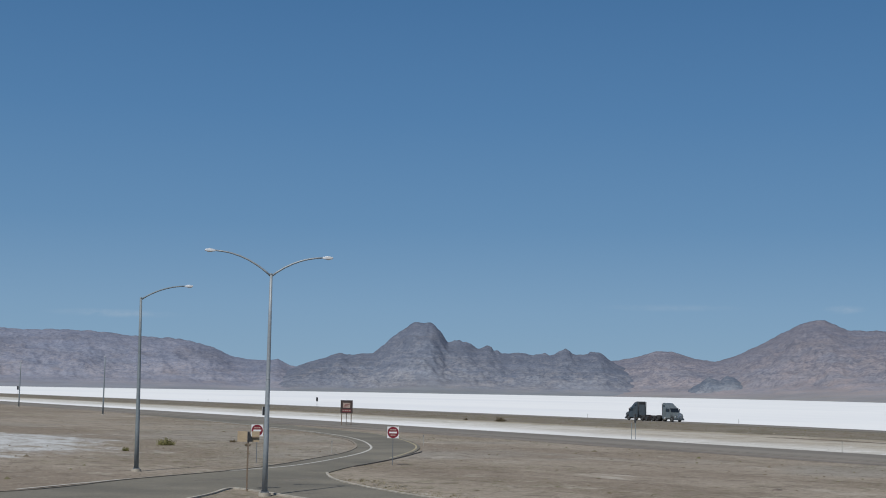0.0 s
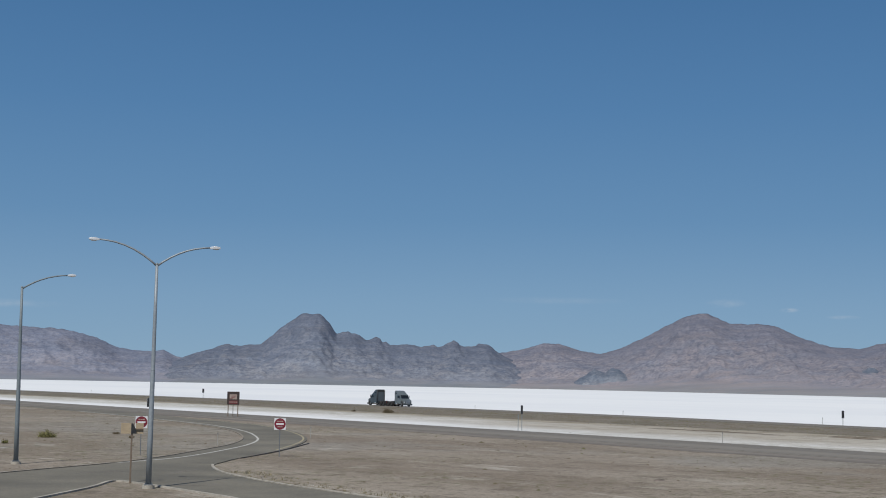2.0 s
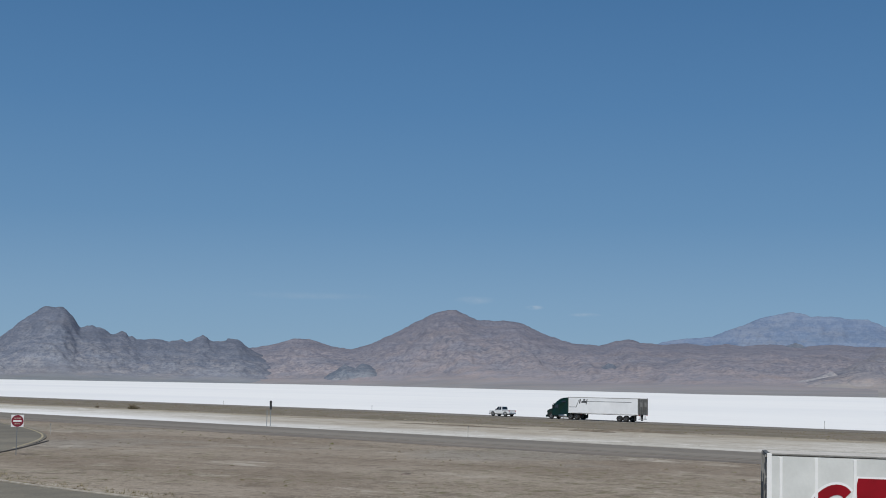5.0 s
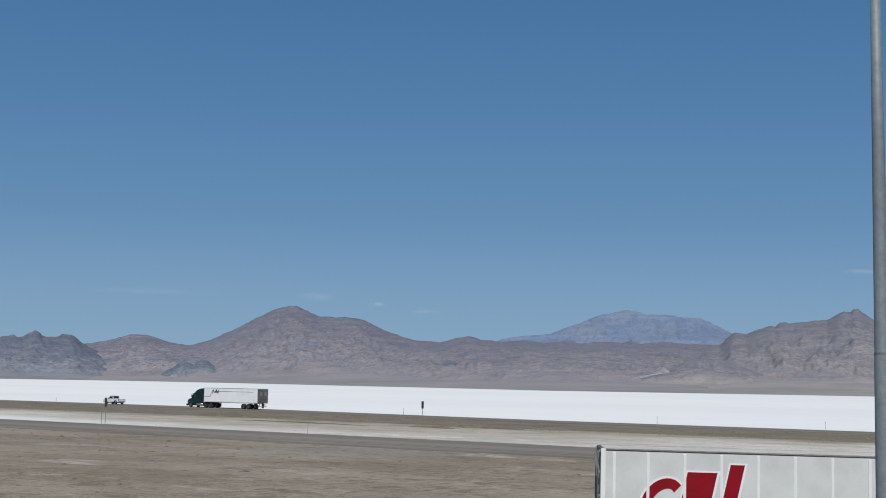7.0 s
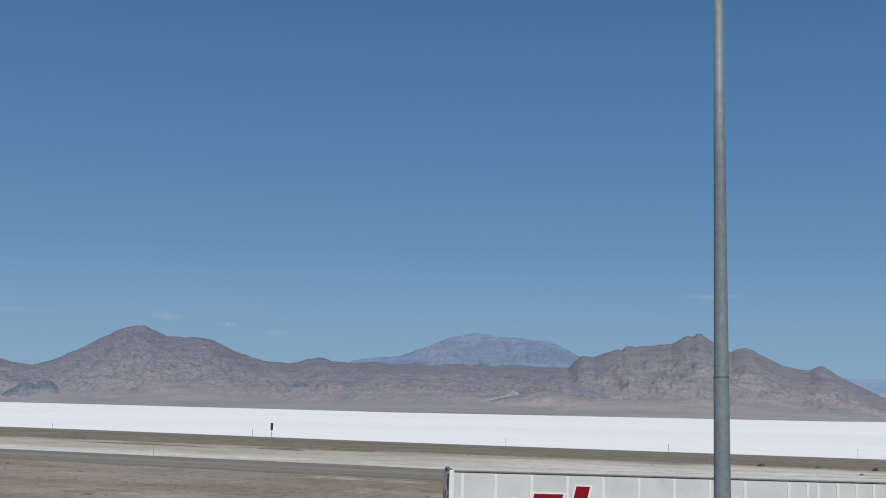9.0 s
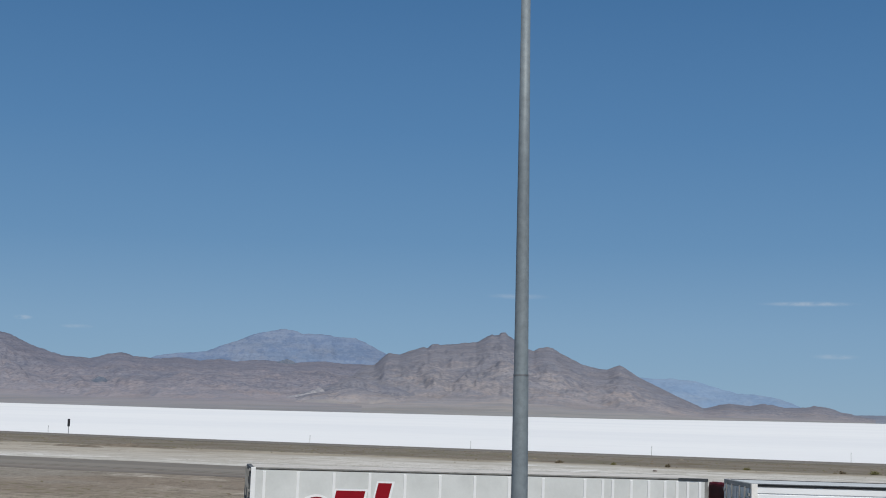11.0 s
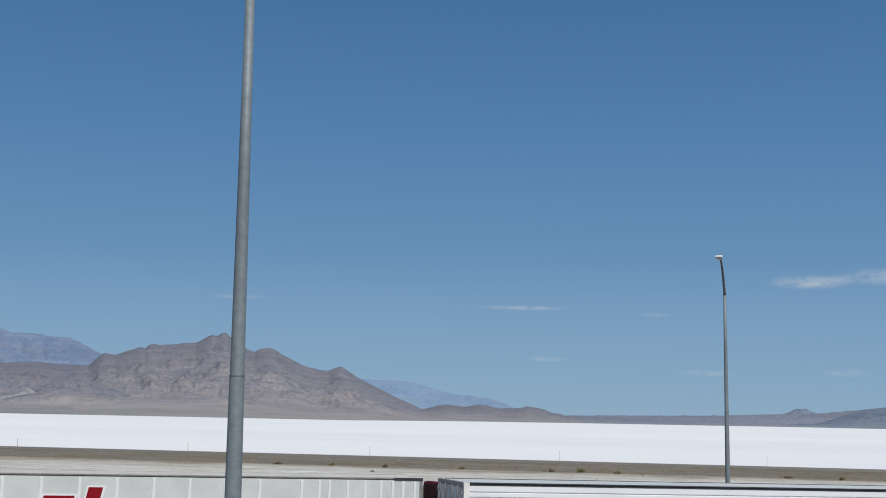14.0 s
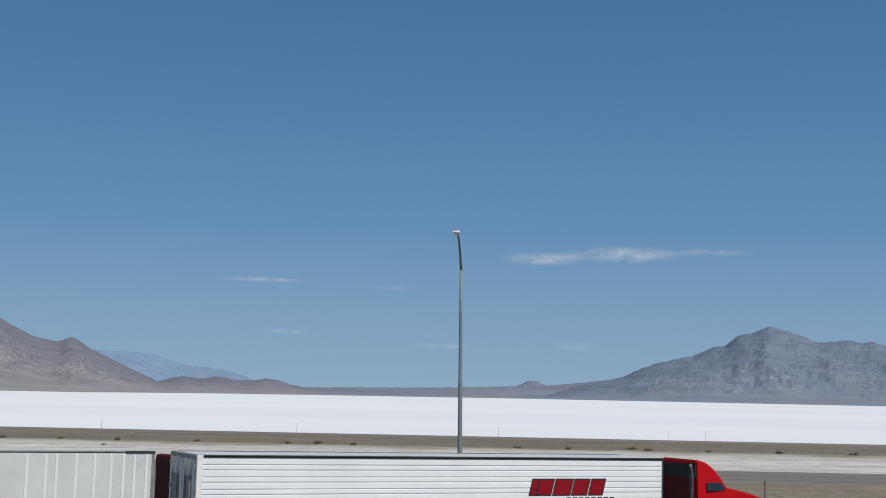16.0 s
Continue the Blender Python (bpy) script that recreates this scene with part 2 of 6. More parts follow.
for dull in (M_RED_PAINT, M_MAROON_AND_SHADED_RED, M_LOGO_RED, M_GREEN_PAINT, M_RAIL_DARK):
    dull.node_tree.nodes["Principled BSDF"].inputs["Specular IOR Level"].default_value = 0.2


def rock(name, low, high, dark, size=1.0, beds=0.12, crags=0.5, grain=0.13, cap=0.6):
    """Bare desert rock: smooth scree on the fans, broken dark crags higher up, level beds, pale washes and flecks of scree."""
    mat = bpy.data.materials.new(name)
    mat.use_nodes = True
    tree = mat.node_tree
    shader = tree.nodes["Principled BSDF"]
    shader.inputs["Roughness"].default_value = 0.95
    shader.inputs["Specular IOR Level"].default_value = 0.1
    coord = add(tree, "ShaderNodeTexCoord")
    slope = add(tree, "ShaderNodeSeparateXYZ")
    tree.links.new(coord.outputs["UV"], slope.inputs[0])

    def tex(metres, stretch=(1, 1, 1), detail=8.0, rough=0.62):
        """Noise whose blotches are about so many metres wide; the third stretch squeezes it in height."""
        mapping = add(tree, "ShaderNodeMapping")
        mapping.inputs["Scale"].default_value = stretch
        tree.links.new(coord.outputs["Object"], mapping.inputs[0])
        node = add(tree, "ShaderNodeTexNoise", Scale=size / metres, Detail=detail, Roughness=rough)
        tree.links.new(mapping.outputs[0], node.inputs["Vector"])
        return node.outputs["Fac"]

    def band(value, a, b, top=1.0, bottom=0.0):
        node = add(tree, "ShaderNodeMapRange")
        for key, v in (("From Min", a), ("From Max", b), ("To Min", bottom), ("To Max", top)):
            node.inputs[key].default_value = v
        tree.links.new(value, node.inputs["Value"])
        return node.outputs[0]

    def maths(kind, a, b):
        node = add(tree, "ShaderNodeMath")
        node.operation = kind
        tree.links.new(a, node.inputs[0])
        tree.links.new(b, node.inputs[1])
        return node.outputs[0]

    def over(fac, a, b):
        node = add(tree, "ShaderNodeMix")
        node.data_type = "RGBA"
        for key, v in (("A", a), ("B", b)):
            if isinstance(v, tuple):
                node.inputs[key].default_value = (*v, 1)
            else:
                tree.links.new(v, node.inputs[key])
        tree.links.new(fac, node.inputs["Factor"])
        return node.outputs["Result"]

    def tone(colour, k):
        return tuple(c * f for c, f in zip(colour, k))

    low, high, dark = (tone(c, (0.98, 0.98, 0.93)) for c in (low, high, dark))
    upper = band(slope.outputs["Y"], 0.7, 1.8, 1.0, 0.15)
    summit = band(slope.outputs["Y"], 1.5, 2.7)
    ground = over(band(tex(150, (1, 1, 2.2)), 0.4, 0.6), low, high)
    # warm and cool rock bodies
    ground = over(band(tex(95, (1, 1, 2.5), 6.0), 0.5, 0.62, 0.55), ground, tone(high, (1.07, 1.0, 0.94)))
    ground = over(maths("MULTIPLY", band(tex(120, (1, 1, 2.0), 6.0), 0.5, 0.62, 0.6), upper), ground, tone(low, (0.84, 0.92, 0.98)))
    # dark crags, broad and broken, thicker towards the summits
    ground = over(maths("MULTIPLY", band(tex(46, (1, 1, 1.9), 10.0, 0.68), crags - 0.02, crags + 0.06, 0.62), upper), ground, dark)
    ground = over(maths("MULTIPLY", band(tex(26, (1, 1, 1.3), 10.0, 0.72), 0.3, 0.46, cap), summit), ground, tone(dark, (0.92, 0.93, 0.95)))
    ground = over(maths("MULTIPLY", band(tex(13, (1, 1, 1.6), 8.0, 0.7), 0.52, 0.57, 5.0 * grain), upper), ground, tone(dark, (0.74, 0.77, 0.82)))
    ground = over(maths("MULTIPLY", band(tex(7, (1, 1, 1.5), 6.0, 0.7), 0.54, 0.59, 4.5 * grain), upper), ground, tone(dark, (0.68, 0.72, 0.78)))
    rubble = add(tree, "ShaderNodeVectorMath")
    rubble.operation = "SCALE"
    tree.links.new(ground, rubble.inputs[0])
    tree.links.new(band(tex(9, (1, 1, 1.2), 6.0, 0.8), 0.36, 0.64, 1 + grain, 1 - grain), rubble.inputs["Scale"])
    ground = over(upper, ground, rubble.outputs[0])
    # pale scree and washes
    ground = over(maths("MULTIPLY", band(tex(60, (1, 1, 4.5), 9.0, 0.7), 0.6, 0.65, 0.25), upper), ground, tone(high, (1.14, 1.08, 1.02)))
    ground = over(band(tex(24, (1, 1, 3.5), 8.0, 0.72), 0.66, 0.7, 0.6), ground, tone(high, (1.4, 1.32, 1.2)))
    # alluvium washed down over the fans
    ground = over(band(slope.outputs["Y"], 0.1, 1.0, 0.0, 0.75), ground, over(band(tex(40, (1, 1, 3.0), 7.0), 0.4, 0.62), tone(low, (0.91, 0.98, 0.9)), tone(high, (0.93, 0.98, 0.91))))
    # level beds
    level = tex(70, (0.25, 0.25, 5.0), 6.0, 0.65)
    times = add(tree, "ShaderNodeVectorMath")
    times.operation = "SCALE"
    tree.links.new(ground, times.inputs[0])
    tree.links.new(band(level, 0.35, 0.65, 1 + beds, 1 - beds), times.inputs["Scale"])
    tree.links.new(times.outputs[0], shader.inputs["Base Color"])
    relief = add(tree, "ShaderNodeBump", Strength=0.6, Distance=3.0)
    tree.links.new(tex(14, (1, 1, 1.3), 8.0, 0.7), relief.inputs["Height"])
    tree.links.new(relief.outputs[0], shader.inputs["Normal"])
    return mat


# rock tones with the blue-mauve haze of distance mixed into the base colours
M_ROCK_WEST = rock("haze-tinted range rock", (0.235, 0.242, 0.305), (0.268, 0.264, 0.314), (0.170, 0.189, 0.262), 0.9, crags=0.53)
M_ROCK_DARK = rock("haze-tinted dark volcanic rock", (0.217, 0.230, 0.281), (0.248, 0.254, 0.294), (0.123, 0.142, 0.198), 1.1, crags=0.48, cap=0.7)
M_ROCK_BROWN = rock("haze-tinted brown bedded rock", (0.261, 0.253, 0.297), (0.303, 0.275, 0.302), (0.148, 0.156, 0.210), 1.0, 0.1, 0.53)
M_ROCK_EAST = rock("haze-tinted warm brown rock", (0.268, 0.259, 0.294), (0.331, 0.300, 0.311), (0.166, 0.173, 0.219), 1.15, 0.1, 0.5)
M_ROCK_BLUE_HAZE = rock("haze-tinted limestone", (0.176, 0.228, 0.337), (0.209, 0.253, 0.351), (0.128, 0.180, 0.296), 0.9, 0.08, 0.52, grain=0.05, cap=0.25)
M_ROCK_PALE_HAZE = rock("haze-tinted far hills", (0.203, 0.284, 0.42), (0.218, 0.296, 0.425), (0.17, 0.25, 0.39), 0.9, 0.05, 0.55, grain=0.03, cap=0.15)
M_ROCK_RIGHT = rock("haze-tinted grey massif rock", (0.205, 0.238, 0.307), (0.230, 0.259, 0.317), (0.155, 0.190, 0.267), 1.05, 0.1, 0.5)
M_ROCK_OUTCROP = rock("haze-tinted dark outcrop rock", (0.216, 0.238, 0.286), (0.252, 0.263, 0.307), (0.120, 0.144, 0.196), 1.5, 0.08, 0.46)
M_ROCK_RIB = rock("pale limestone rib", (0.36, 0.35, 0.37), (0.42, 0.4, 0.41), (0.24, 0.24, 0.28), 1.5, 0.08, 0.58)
M_FAN = rock("haze-tinted grey alluvial plain", (0.238, 0.257, 0.322), (0.263, 0.277, 0.331), (0.197, 0.218, 0.283), 0.6, 0.1, 0.58)


def plain_material():
    """The desert floor: dun dirt, salt crust in the median and beyond the highway, and an olive berm between."""
    mat = bpy.data.materials.new("desert floor")
    mat.use_nodes = True
    tree = mat.node_tree
    shader = tree.nodes["Principled BSDF"]
    shader.inputs["Roughness"].default_value = 0.95
    shader.inputs["Specular IOR Level"].default_value = 0.15
    coord = add(tree, "ShaderNodeTexCoord")
    split = add(tree, "ShaderNodeSeparateXYZ")
    tree.links.new(coord.outputs["Object"], split.inputs[0])

    def tex(scale, detail=6.0, rough=0.6, stretch=(1, 1, 1)):
        mapping = add(tree, "ShaderNodeMapping")
        mapping.inputs["Scale"].default_value = stretch
        tree.links.new(coord.outputs["Object"], mapping.inputs[0])
        node = add(tree, "ShaderNodeTexNoise", Scale=scale, Detail=detail, Roughness=rough)
        tree.links.new(mapping.outputs[0], node.inputs["Vector"])
        return node.outputs["Fac"]

    def band(value, a, b, top=1.0):
        node = add(tree, "ShaderNodeMapRange")
        node.interpolation_type = "SMOOTHSTEP"
        for key, v in (("From Min", a), ("From Max", b), ("To Min", 0.0), ("To Max", top)):
            node.inputs[key].default_value = v
        tree.links.new(value, node.inputs["Value"])
        return node.outputs[0]

    def maths(kind, a, b):
        node = add(tree, "ShaderNodeMath")
        node.operation = kind
        for i, v in enumerate((a, b)):
            if isinstance(v, (int, float)):
                node.inputs[i].default_value = v
            else:
                tree.links.new(v, node.inputs[i])
        return node.outputs[0]

    def colour(fac, a, b):
        node = add(tree, "ShaderNodeMix")
        node.data_type = "RGBA"
        for key, v in (("A", a), ("B", b)):
            if isinstance(v, tuple):
                node.inputs[key].default_value = (*v, 1)
            else:
                tree.links.new(v, node.inputs[key])
        tree.links.new(fac, node.inputs["Factor"])
        return node.outputs["Result"]

    wobble = maths("MULTIPLY", maths("SUBTRACT", tex(0.06, 5), 0.5), 22.0)
    ragged = maths("MULTIPLY", maths("SUBTRACT", tex(0.5, 6, 0.7, (1, 0.35, 1)), 0.5), 7.0)
    away = maths("ADD", maths("ADD", split.outputs["X"], wobble), ragged)
    straight = maths("ADD", split.outputs["X"], maths("MULTIPLY", ragged, 0.35))
    dirt = colour(band(tex(0.05, 7, 0.65, (1, 0.4, 1)), 0.42, 0.58), (0.240, 0.197, 0.153), (0.318, 0.271, 0.218))
    dirt = colour(band(tex(0.02, 5), 0.5, 0.6, 0.6), dirt, (0.288, 0.273, 0.244))
    dirt = colour(band(tex(0.36, 10, 0.82, (1, 0.75, 1)), 0.51, 0.6, 0.75), dirt, (0.141, 0.114, 0.088))
    dirt = colour(band(tex(0.17, 10, 0.82, (1, 0.6, 1)), 0.54, 0.62, 0.7), dirt, (0.407, 0.369, 0.308))
    dirt = colour(band(tex(1.5, 9, 0.82, (1, 0.9, 1)), 0.52, 0.58, 0.55), dirt, (0.127, 0.106, 0.081))
    dirt = colour(band(tex(1.1, 9, 0.82, (1, 0.8, 1)), 0.57, 0.63, 0.6), dirt, (0.462, 0.424, 0.358))
    dirt = colour(band(tex(0.085, 10, 0.8, (1, 0.55, 1)), 0.6, 0.66, 0.7), dirt, (0.550, 0.506, 0.440))
    dirt = colour(band(tex(4.0, 8, 0.85), 0.52, 0.58, 0.5), dirt, (0.121, 0.101, 0.077))
    dirt = colour(band(tex(2.7, 8, 0.85, (1, 0.7, 1)), 0.55, 0.61, 0.55), dirt, (0.462, 0.424, 0.363))
    dirt = colour(band(tex(0.14, 9, 0.78, (1, 0.35, 1)), 0.54, 0.64, 0.35), dirt, (0.18, 0.146, 0.114))
    dirt = colour(band(tex(0.13, 9, 0.75, (1, 0.3, 1)), 0.62, 0.67, 0.6), dirt, (0.46, 0.425, 0.37))
    scrub = maths("MULTIPLY", band(tex(0.9, 8, 0.8), 0.52, 0.6, 0.9), band(tex(0.03, 3), 0.46, 0.57))
    dirt = colour(scrub, dirt, (0.132, 0.127, 0.064))
    # salt-crusted hollow near the exit
    hollow = add(tree, "ShaderNodeVectorMath")
    hollow.operation = "SUBTRACT"
    tree.links.new(coord.outputs["Object"], hollow.inputs[0])
    hollow.inputs[1].default_value = (36, 158, 0)
    sized = add(tree, "ShaderNodeVectorMath")
    sized.operation = "MULTIPLY"
    sized.inputs[1].default_value = (1 / 13, 1 / 40, 0)
    tree.links.new(hollow.outputs[0], sized.inputs[0])
    far = add(tree, "ShaderNodeVectorMath")
    far.operation = "LENGTH"
    tree.links.new(sized.outputs[0], far.inputs[0])
    pool = band(maths("ADD", far.outputs["Value"], maths("MULTIPLY", maths("SUBTRACT", tex(0.14, 9, 0.75, (1, 0.5, 1)), 0.5), 3.4)), 1.0, 0.45, 0.9)
    dirt = colour(pool, dirt, colour(band(tex(0.5, 9, 0.8, (1, 0.4, 1)), 0.46, 0.56), (0.52, 0.53, 0.53), (0.36, 0.35, 0.33)))
    crust = colour(band(tex(0.05, 6, 0.65, (1, 0.25, 1)), 0.4, 0.62), (0.5, 0.48, 0.43), (0.63, 0.61, 0.57))
    crust = colour(band(tex(0.12, 10, 0.82, (1, 0.45, 1)), 0.5, 0.57, 0.75), crust, (0.4, 0.37, 0.315))
    crust = colour(band(tex(0.5, 10, 0.85, (1, 0.6, 1)), 0.5, 0.58, 0.7), crust, (0.36, 0.335, 0.285))
    crust = colour(band(tex(0.22, 10, 0.85, (1, 0.5, 1)), 0.54, 0.6, 0.7), crust, (0.76, 0.76, 0.75))
    crust = colour(band(tex(1.4, 9, 0.85, (1, 0.5, 1)), 0.54, 0.6, 0.6), crust, (0.3, 0.285, 0.255))
    along = maths("ADD", split.outputs["Y"], maths("MULTIPLY", wobble, 3.0))
    bright = maths("MULTIPLY", band(along, 90, 210, 0.95), band(away, 142, 124))
    crust = colour(bright, crust, (0.78, 0.78, 0.77))
    crust = colour(maths("MULTIPLY", band(tex(0.16, 7, 0.7, (1, 0.3, 1)), 0.54, 0.66, 0.65), band(along, 200, 60)), crust, (0.33, 0.3, 0.25))
    silt = maths("MULTIPLY", maths("MULTIPLY", band(along, 50, 110), band(along, 225, 150)), band(away, 124, 138, 0.75))
    crust = colour(silt, crust, colour(band(tex(0.3, 9, 0.8, (1, 0.4, 1)), 0.45, 0.57), (0.42, 0.375, 0.305), (0.29, 0.25, 0.2)))
    berm = colour(band(tex(0.25, 7, 0.7, (1, 0.2, 1)), 0.4, 0.62), (0.2, 0.174, 0.142), (0.158, 0.144, 0.11))
    berm = colour(band(tex(0.6, 8, 0.75, (1, 0.3, 1)), 0.54, 0.62, 0.7), berm, (0.13, 0.115, 0.06))
    berm = colour(band(tex(0.45, 10, 0.82, (1, 0.45, 1)), 0.52, 0.6, 0.7), berm, (0.135, 0.1, 0.075))
    berm = colour(band(tex(0.8, 10, 0.82, (1, 0.4, 1)), 0.56, 0.62, 0.6), berm, (0.3, 0.27, 0.22))
    salt = colour(band(tex(0.004, 5, 0.6, (1, 0.4, 1)), 0.4, 0.65), (0.8, 0.805, 0.8), (0.745, 0.755, 0.762))
    salt = colour(band(tex(0.06, 6, 0.7), 0.5, 0.75, 0.35), salt, (0.69, 0.695, 0.7))
    ground = colour(band(straight, 118.5, 120.5), dirt, crust)
    ground = colour(band(away, 150, 160), ground, colour(band(tex(0.12, 6), 0.42, 0.6), (0.36, 0.32, 0.255), (0.27, 0.235, 0.18)))
    ground = colour(band(maths("ADD", split.outputs["X"], ragged), 159.5, 163), ground, berm)
    ground = colour(band(straight, 189.0, 191.0), ground, salt)
    tree.links.new(ground, shader.inputs["Base Color"])
    relief = add(tree, "ShaderNodeBump", Strength=0.6, Distance=0.12)
    tree.links.new(tex(0.8, 8, 0.7), relief.inputs["Height"])
    tree.links.new(relief.outputs[0], shader.inputs["Normal"])
    return mat


M_PLAIN = plain_material()


# ---- mesh tools ----
def link(name, bm, material, parent=None, label="", smooth=False):
    mesh = bpy.data.meshes.new(name)
    bm.normal_update()
    bm.to_mesh(mesh)
    bm.free()
    for m in (material if isinstance(material, (list, tuple)) else [material]):
        mesh.materials.append(m)
    if smooth:
        mesh.polygons.foreach_set("use_smooth", [True] * len(mesh.polygons))
    ob = new(name, mesh)
    if parent:
        ob.parent = parent
    return tagged(ob, label)


def part(name, bm, material, parent, label="", smooth=False):
    return link(name, bm, material, parent, label, smooth)


def thing(name, label, category, group="", kind="", m=None):
    ob = tagged(new(name), label, category, group, kind)
    if m is not None:
        ob.matrix_world = m
    return ob


def box(bm, a, b, bevel=0.0, m=None):
    """A box between two corners, its edges rounded."""
    a, b = Vector(a), Vector(b)
    made = bmesh.ops.create_cube(bm, size=1.0)["verts"]
    bmesh.ops.scale(bm, vec=b - a, verts=made)
    bmesh.ops.translate(bm, vec=(a + b) / 2, verts=made)
    if m is not None:
        bmesh.ops.transform(bm, matrix=m, verts=made)
    if bevel:
        edges = list({e for v in made for e in v.link_edges})
        bmesh.ops.bevel(bm, geom=edges, offset=bevel, segments=2, affect="EDGES", profile=0.6)
    return bm


def rod(bm, a, b, r1, r2=None, sides=12):
    a, b = Vector(a), Vector(b)
    made = bmesh.ops.create_cone(bm, cap_ends=True, segments=sides, radius1=r1, radius2=r1 if r2 is None else r2, depth=(b - a).length)["verts"]
    bmesh.ops.transform(bm, matrix=Matrix.Translation((a + b) / 2) @ (b - a).to_track_quat("Z", "Y").to_matrix().to_4x4(), verts=made)
    return bm


def tube(bm, path, radii, sides=10):
    """A bent pipe through the points of path."""
    rings, path = [], [Vector(p) for p in path]
    for i, p in enumerate(path):
        way = (path[min(i + 1, len(path) - 1)] - path[max(i - 1, 0)]).normalized()
        q = way.to_track_quat("Z", "Y").to_matrix()
        r = radii[i] if isinstance(radii, (list, tuple)) else radii
        rings.append([bm.verts.new(p + q @ Vector((math.cos(k * math.tau / sides) * r, math.sin(k * math.tau / sides) * r, 0))) for k in range(sides)])
    for r1, r2 in zip(rings, rings[1:]):
        for k in range(sides):
            bm.faces.new((r1[k], r1[(k + 1) % sides], r2[(k + 1) % sides], r2[k]))
    bm.faces.new(rings[0][::-1])
    bm.faces.new(rings[-1])
    return bm


def slab(bm, outline, y1, y2, width_at=None, bevel=0.0):
    """A side profile (x, z) carried across from y1 to y2; width_at(x, z) narrows it."""
    w = width_at or (lambda x, z: 1.0)
    left = [bm.verts.new((x, y1 * w(x, z), z)) for x, z in outline]
    right = [bm.verts.new((x, y2 * w(x, z), z)) for x, z in outline]
    faces = [bm.faces.new(left), bm.faces.new(right[::-1])]
    n = len(outline)
    for i in range(n):
        faces.append(bm.faces.new((left[(i + 1) % n], left[i], right[i], right[(i + 1) % n])))
    bmesh.ops.recalc_face_normals(bm, faces=faces)
    if bevel:
        edges = list({e for f in faces for e in f.edges})
        bmesh.ops.bevel(bm, geom=edges, offset=bevel, segments=2, affect="EDGES", profile=0.6)
    return bm


def plate(bm, outline, z1, z2):
    """A flat outline (x, y) raised from z1 to z2, cut into triangles."""
    low = [bm.verts.new((x, y, z1)) for x, y in outline]
    high = [bm.verts.new((x, y, z2)) for x, y in outline]
    faces = [bm.faces.new(low[::-1]), bm.faces.new(high)]
    n = len(outline)
    for i in range(n):
        bm.faces.new((low[i], low[(i + 1) % n], high[(i + 1) % n], high[i]))
    bmesh.ops.recalc_face_normals(bm, faces=bm.faces[:])
    bmesh.ops.triangulate(bm, faces=bm.faces[:])
    return bm


def smooth_path(points, rounds=2):
    """Corner cutting, ends kept."""
    pts = [Vector((*p, 0)) for p in points]
    for _ in range(rounds):
        cut = [pts[0]]
        for a, b in zip(pts, pts[1:]):
            cut += [a.lerp(b, 0.25), a.lerp(b, 0.75)]
        pts = cut + [pts[-1]]
    return pts


def ribbon(bm, points, wide, z1, z2):
    """A strip of constant width along a path on the ground."""
    rows = []
    for i, p in enumerate(points):
        way = (points[min(i + 1, len(points) - 1)] - points[max(i - 1, 0)]).normalized()
        side = Vector((-way.y, way.x, 0)) * wide / 2
        rows.append([bm.verts.new((q.x, q.y, z)) for q, z in ((p - side, z1), (p - side, z2), (p + side, z2), (p + side, z1))])
    for a, b in zip(rows, rows[1:]):
        for k in range(3):
            bm.faces.new((a[k], a[k + 1], b[k + 1], b[k]))
    bm.faces.new(rows[0])
    bm.faces.new(rows[-1][::-1])
    bmesh.ops.recalc_face_normals(bm, faces=bm.faces[:])
    return bm


def panel(bm, a, b, c, d, thick=0.012):
    """A thin four-cornered panel."""
    quad = [Vector(p) for p in (a, b, c, d)]
    n = (quad[1] - quad[0]).cross(quad[3] - quad[0]).normalized() * thick
    low, high = [bm.verts.new(p) for p in quad], [bm.verts.new(p + n) for p in quad]
    bm.faces.new(low[::-1])
    bm.faces.new(high)
    for i in range(4):
        bm.faces.new((low[i], low[(i + 1) % 4], high[(i + 1) % 4], high[i]))
    return bm


B = bmesh.new


# ---- the plain ----
def berm_top(y):
    """The berm sinks a little towards the east."""
    t = min(1.0, max(0.0, (y - 105) / 100))
    return 0.5 + 0.3 * t * t * (3 - 2 * t)


def berm_height(n, y=300):
    """Height of the ground across the two carriageways."""
    return berm_shape(n) * berm_top(y) / 0.8


def berm_shape(n):
    if 160 < n < 176:
        t = (n - 160) / 16
        return 0.8 * t * t * (3 - 2 * t)
    if 176 <= n <= 187:
        return 0.8
    if 187 < n < 193:
        return 0.8 * (1 - (n - 187) / 6)
    return 0.0


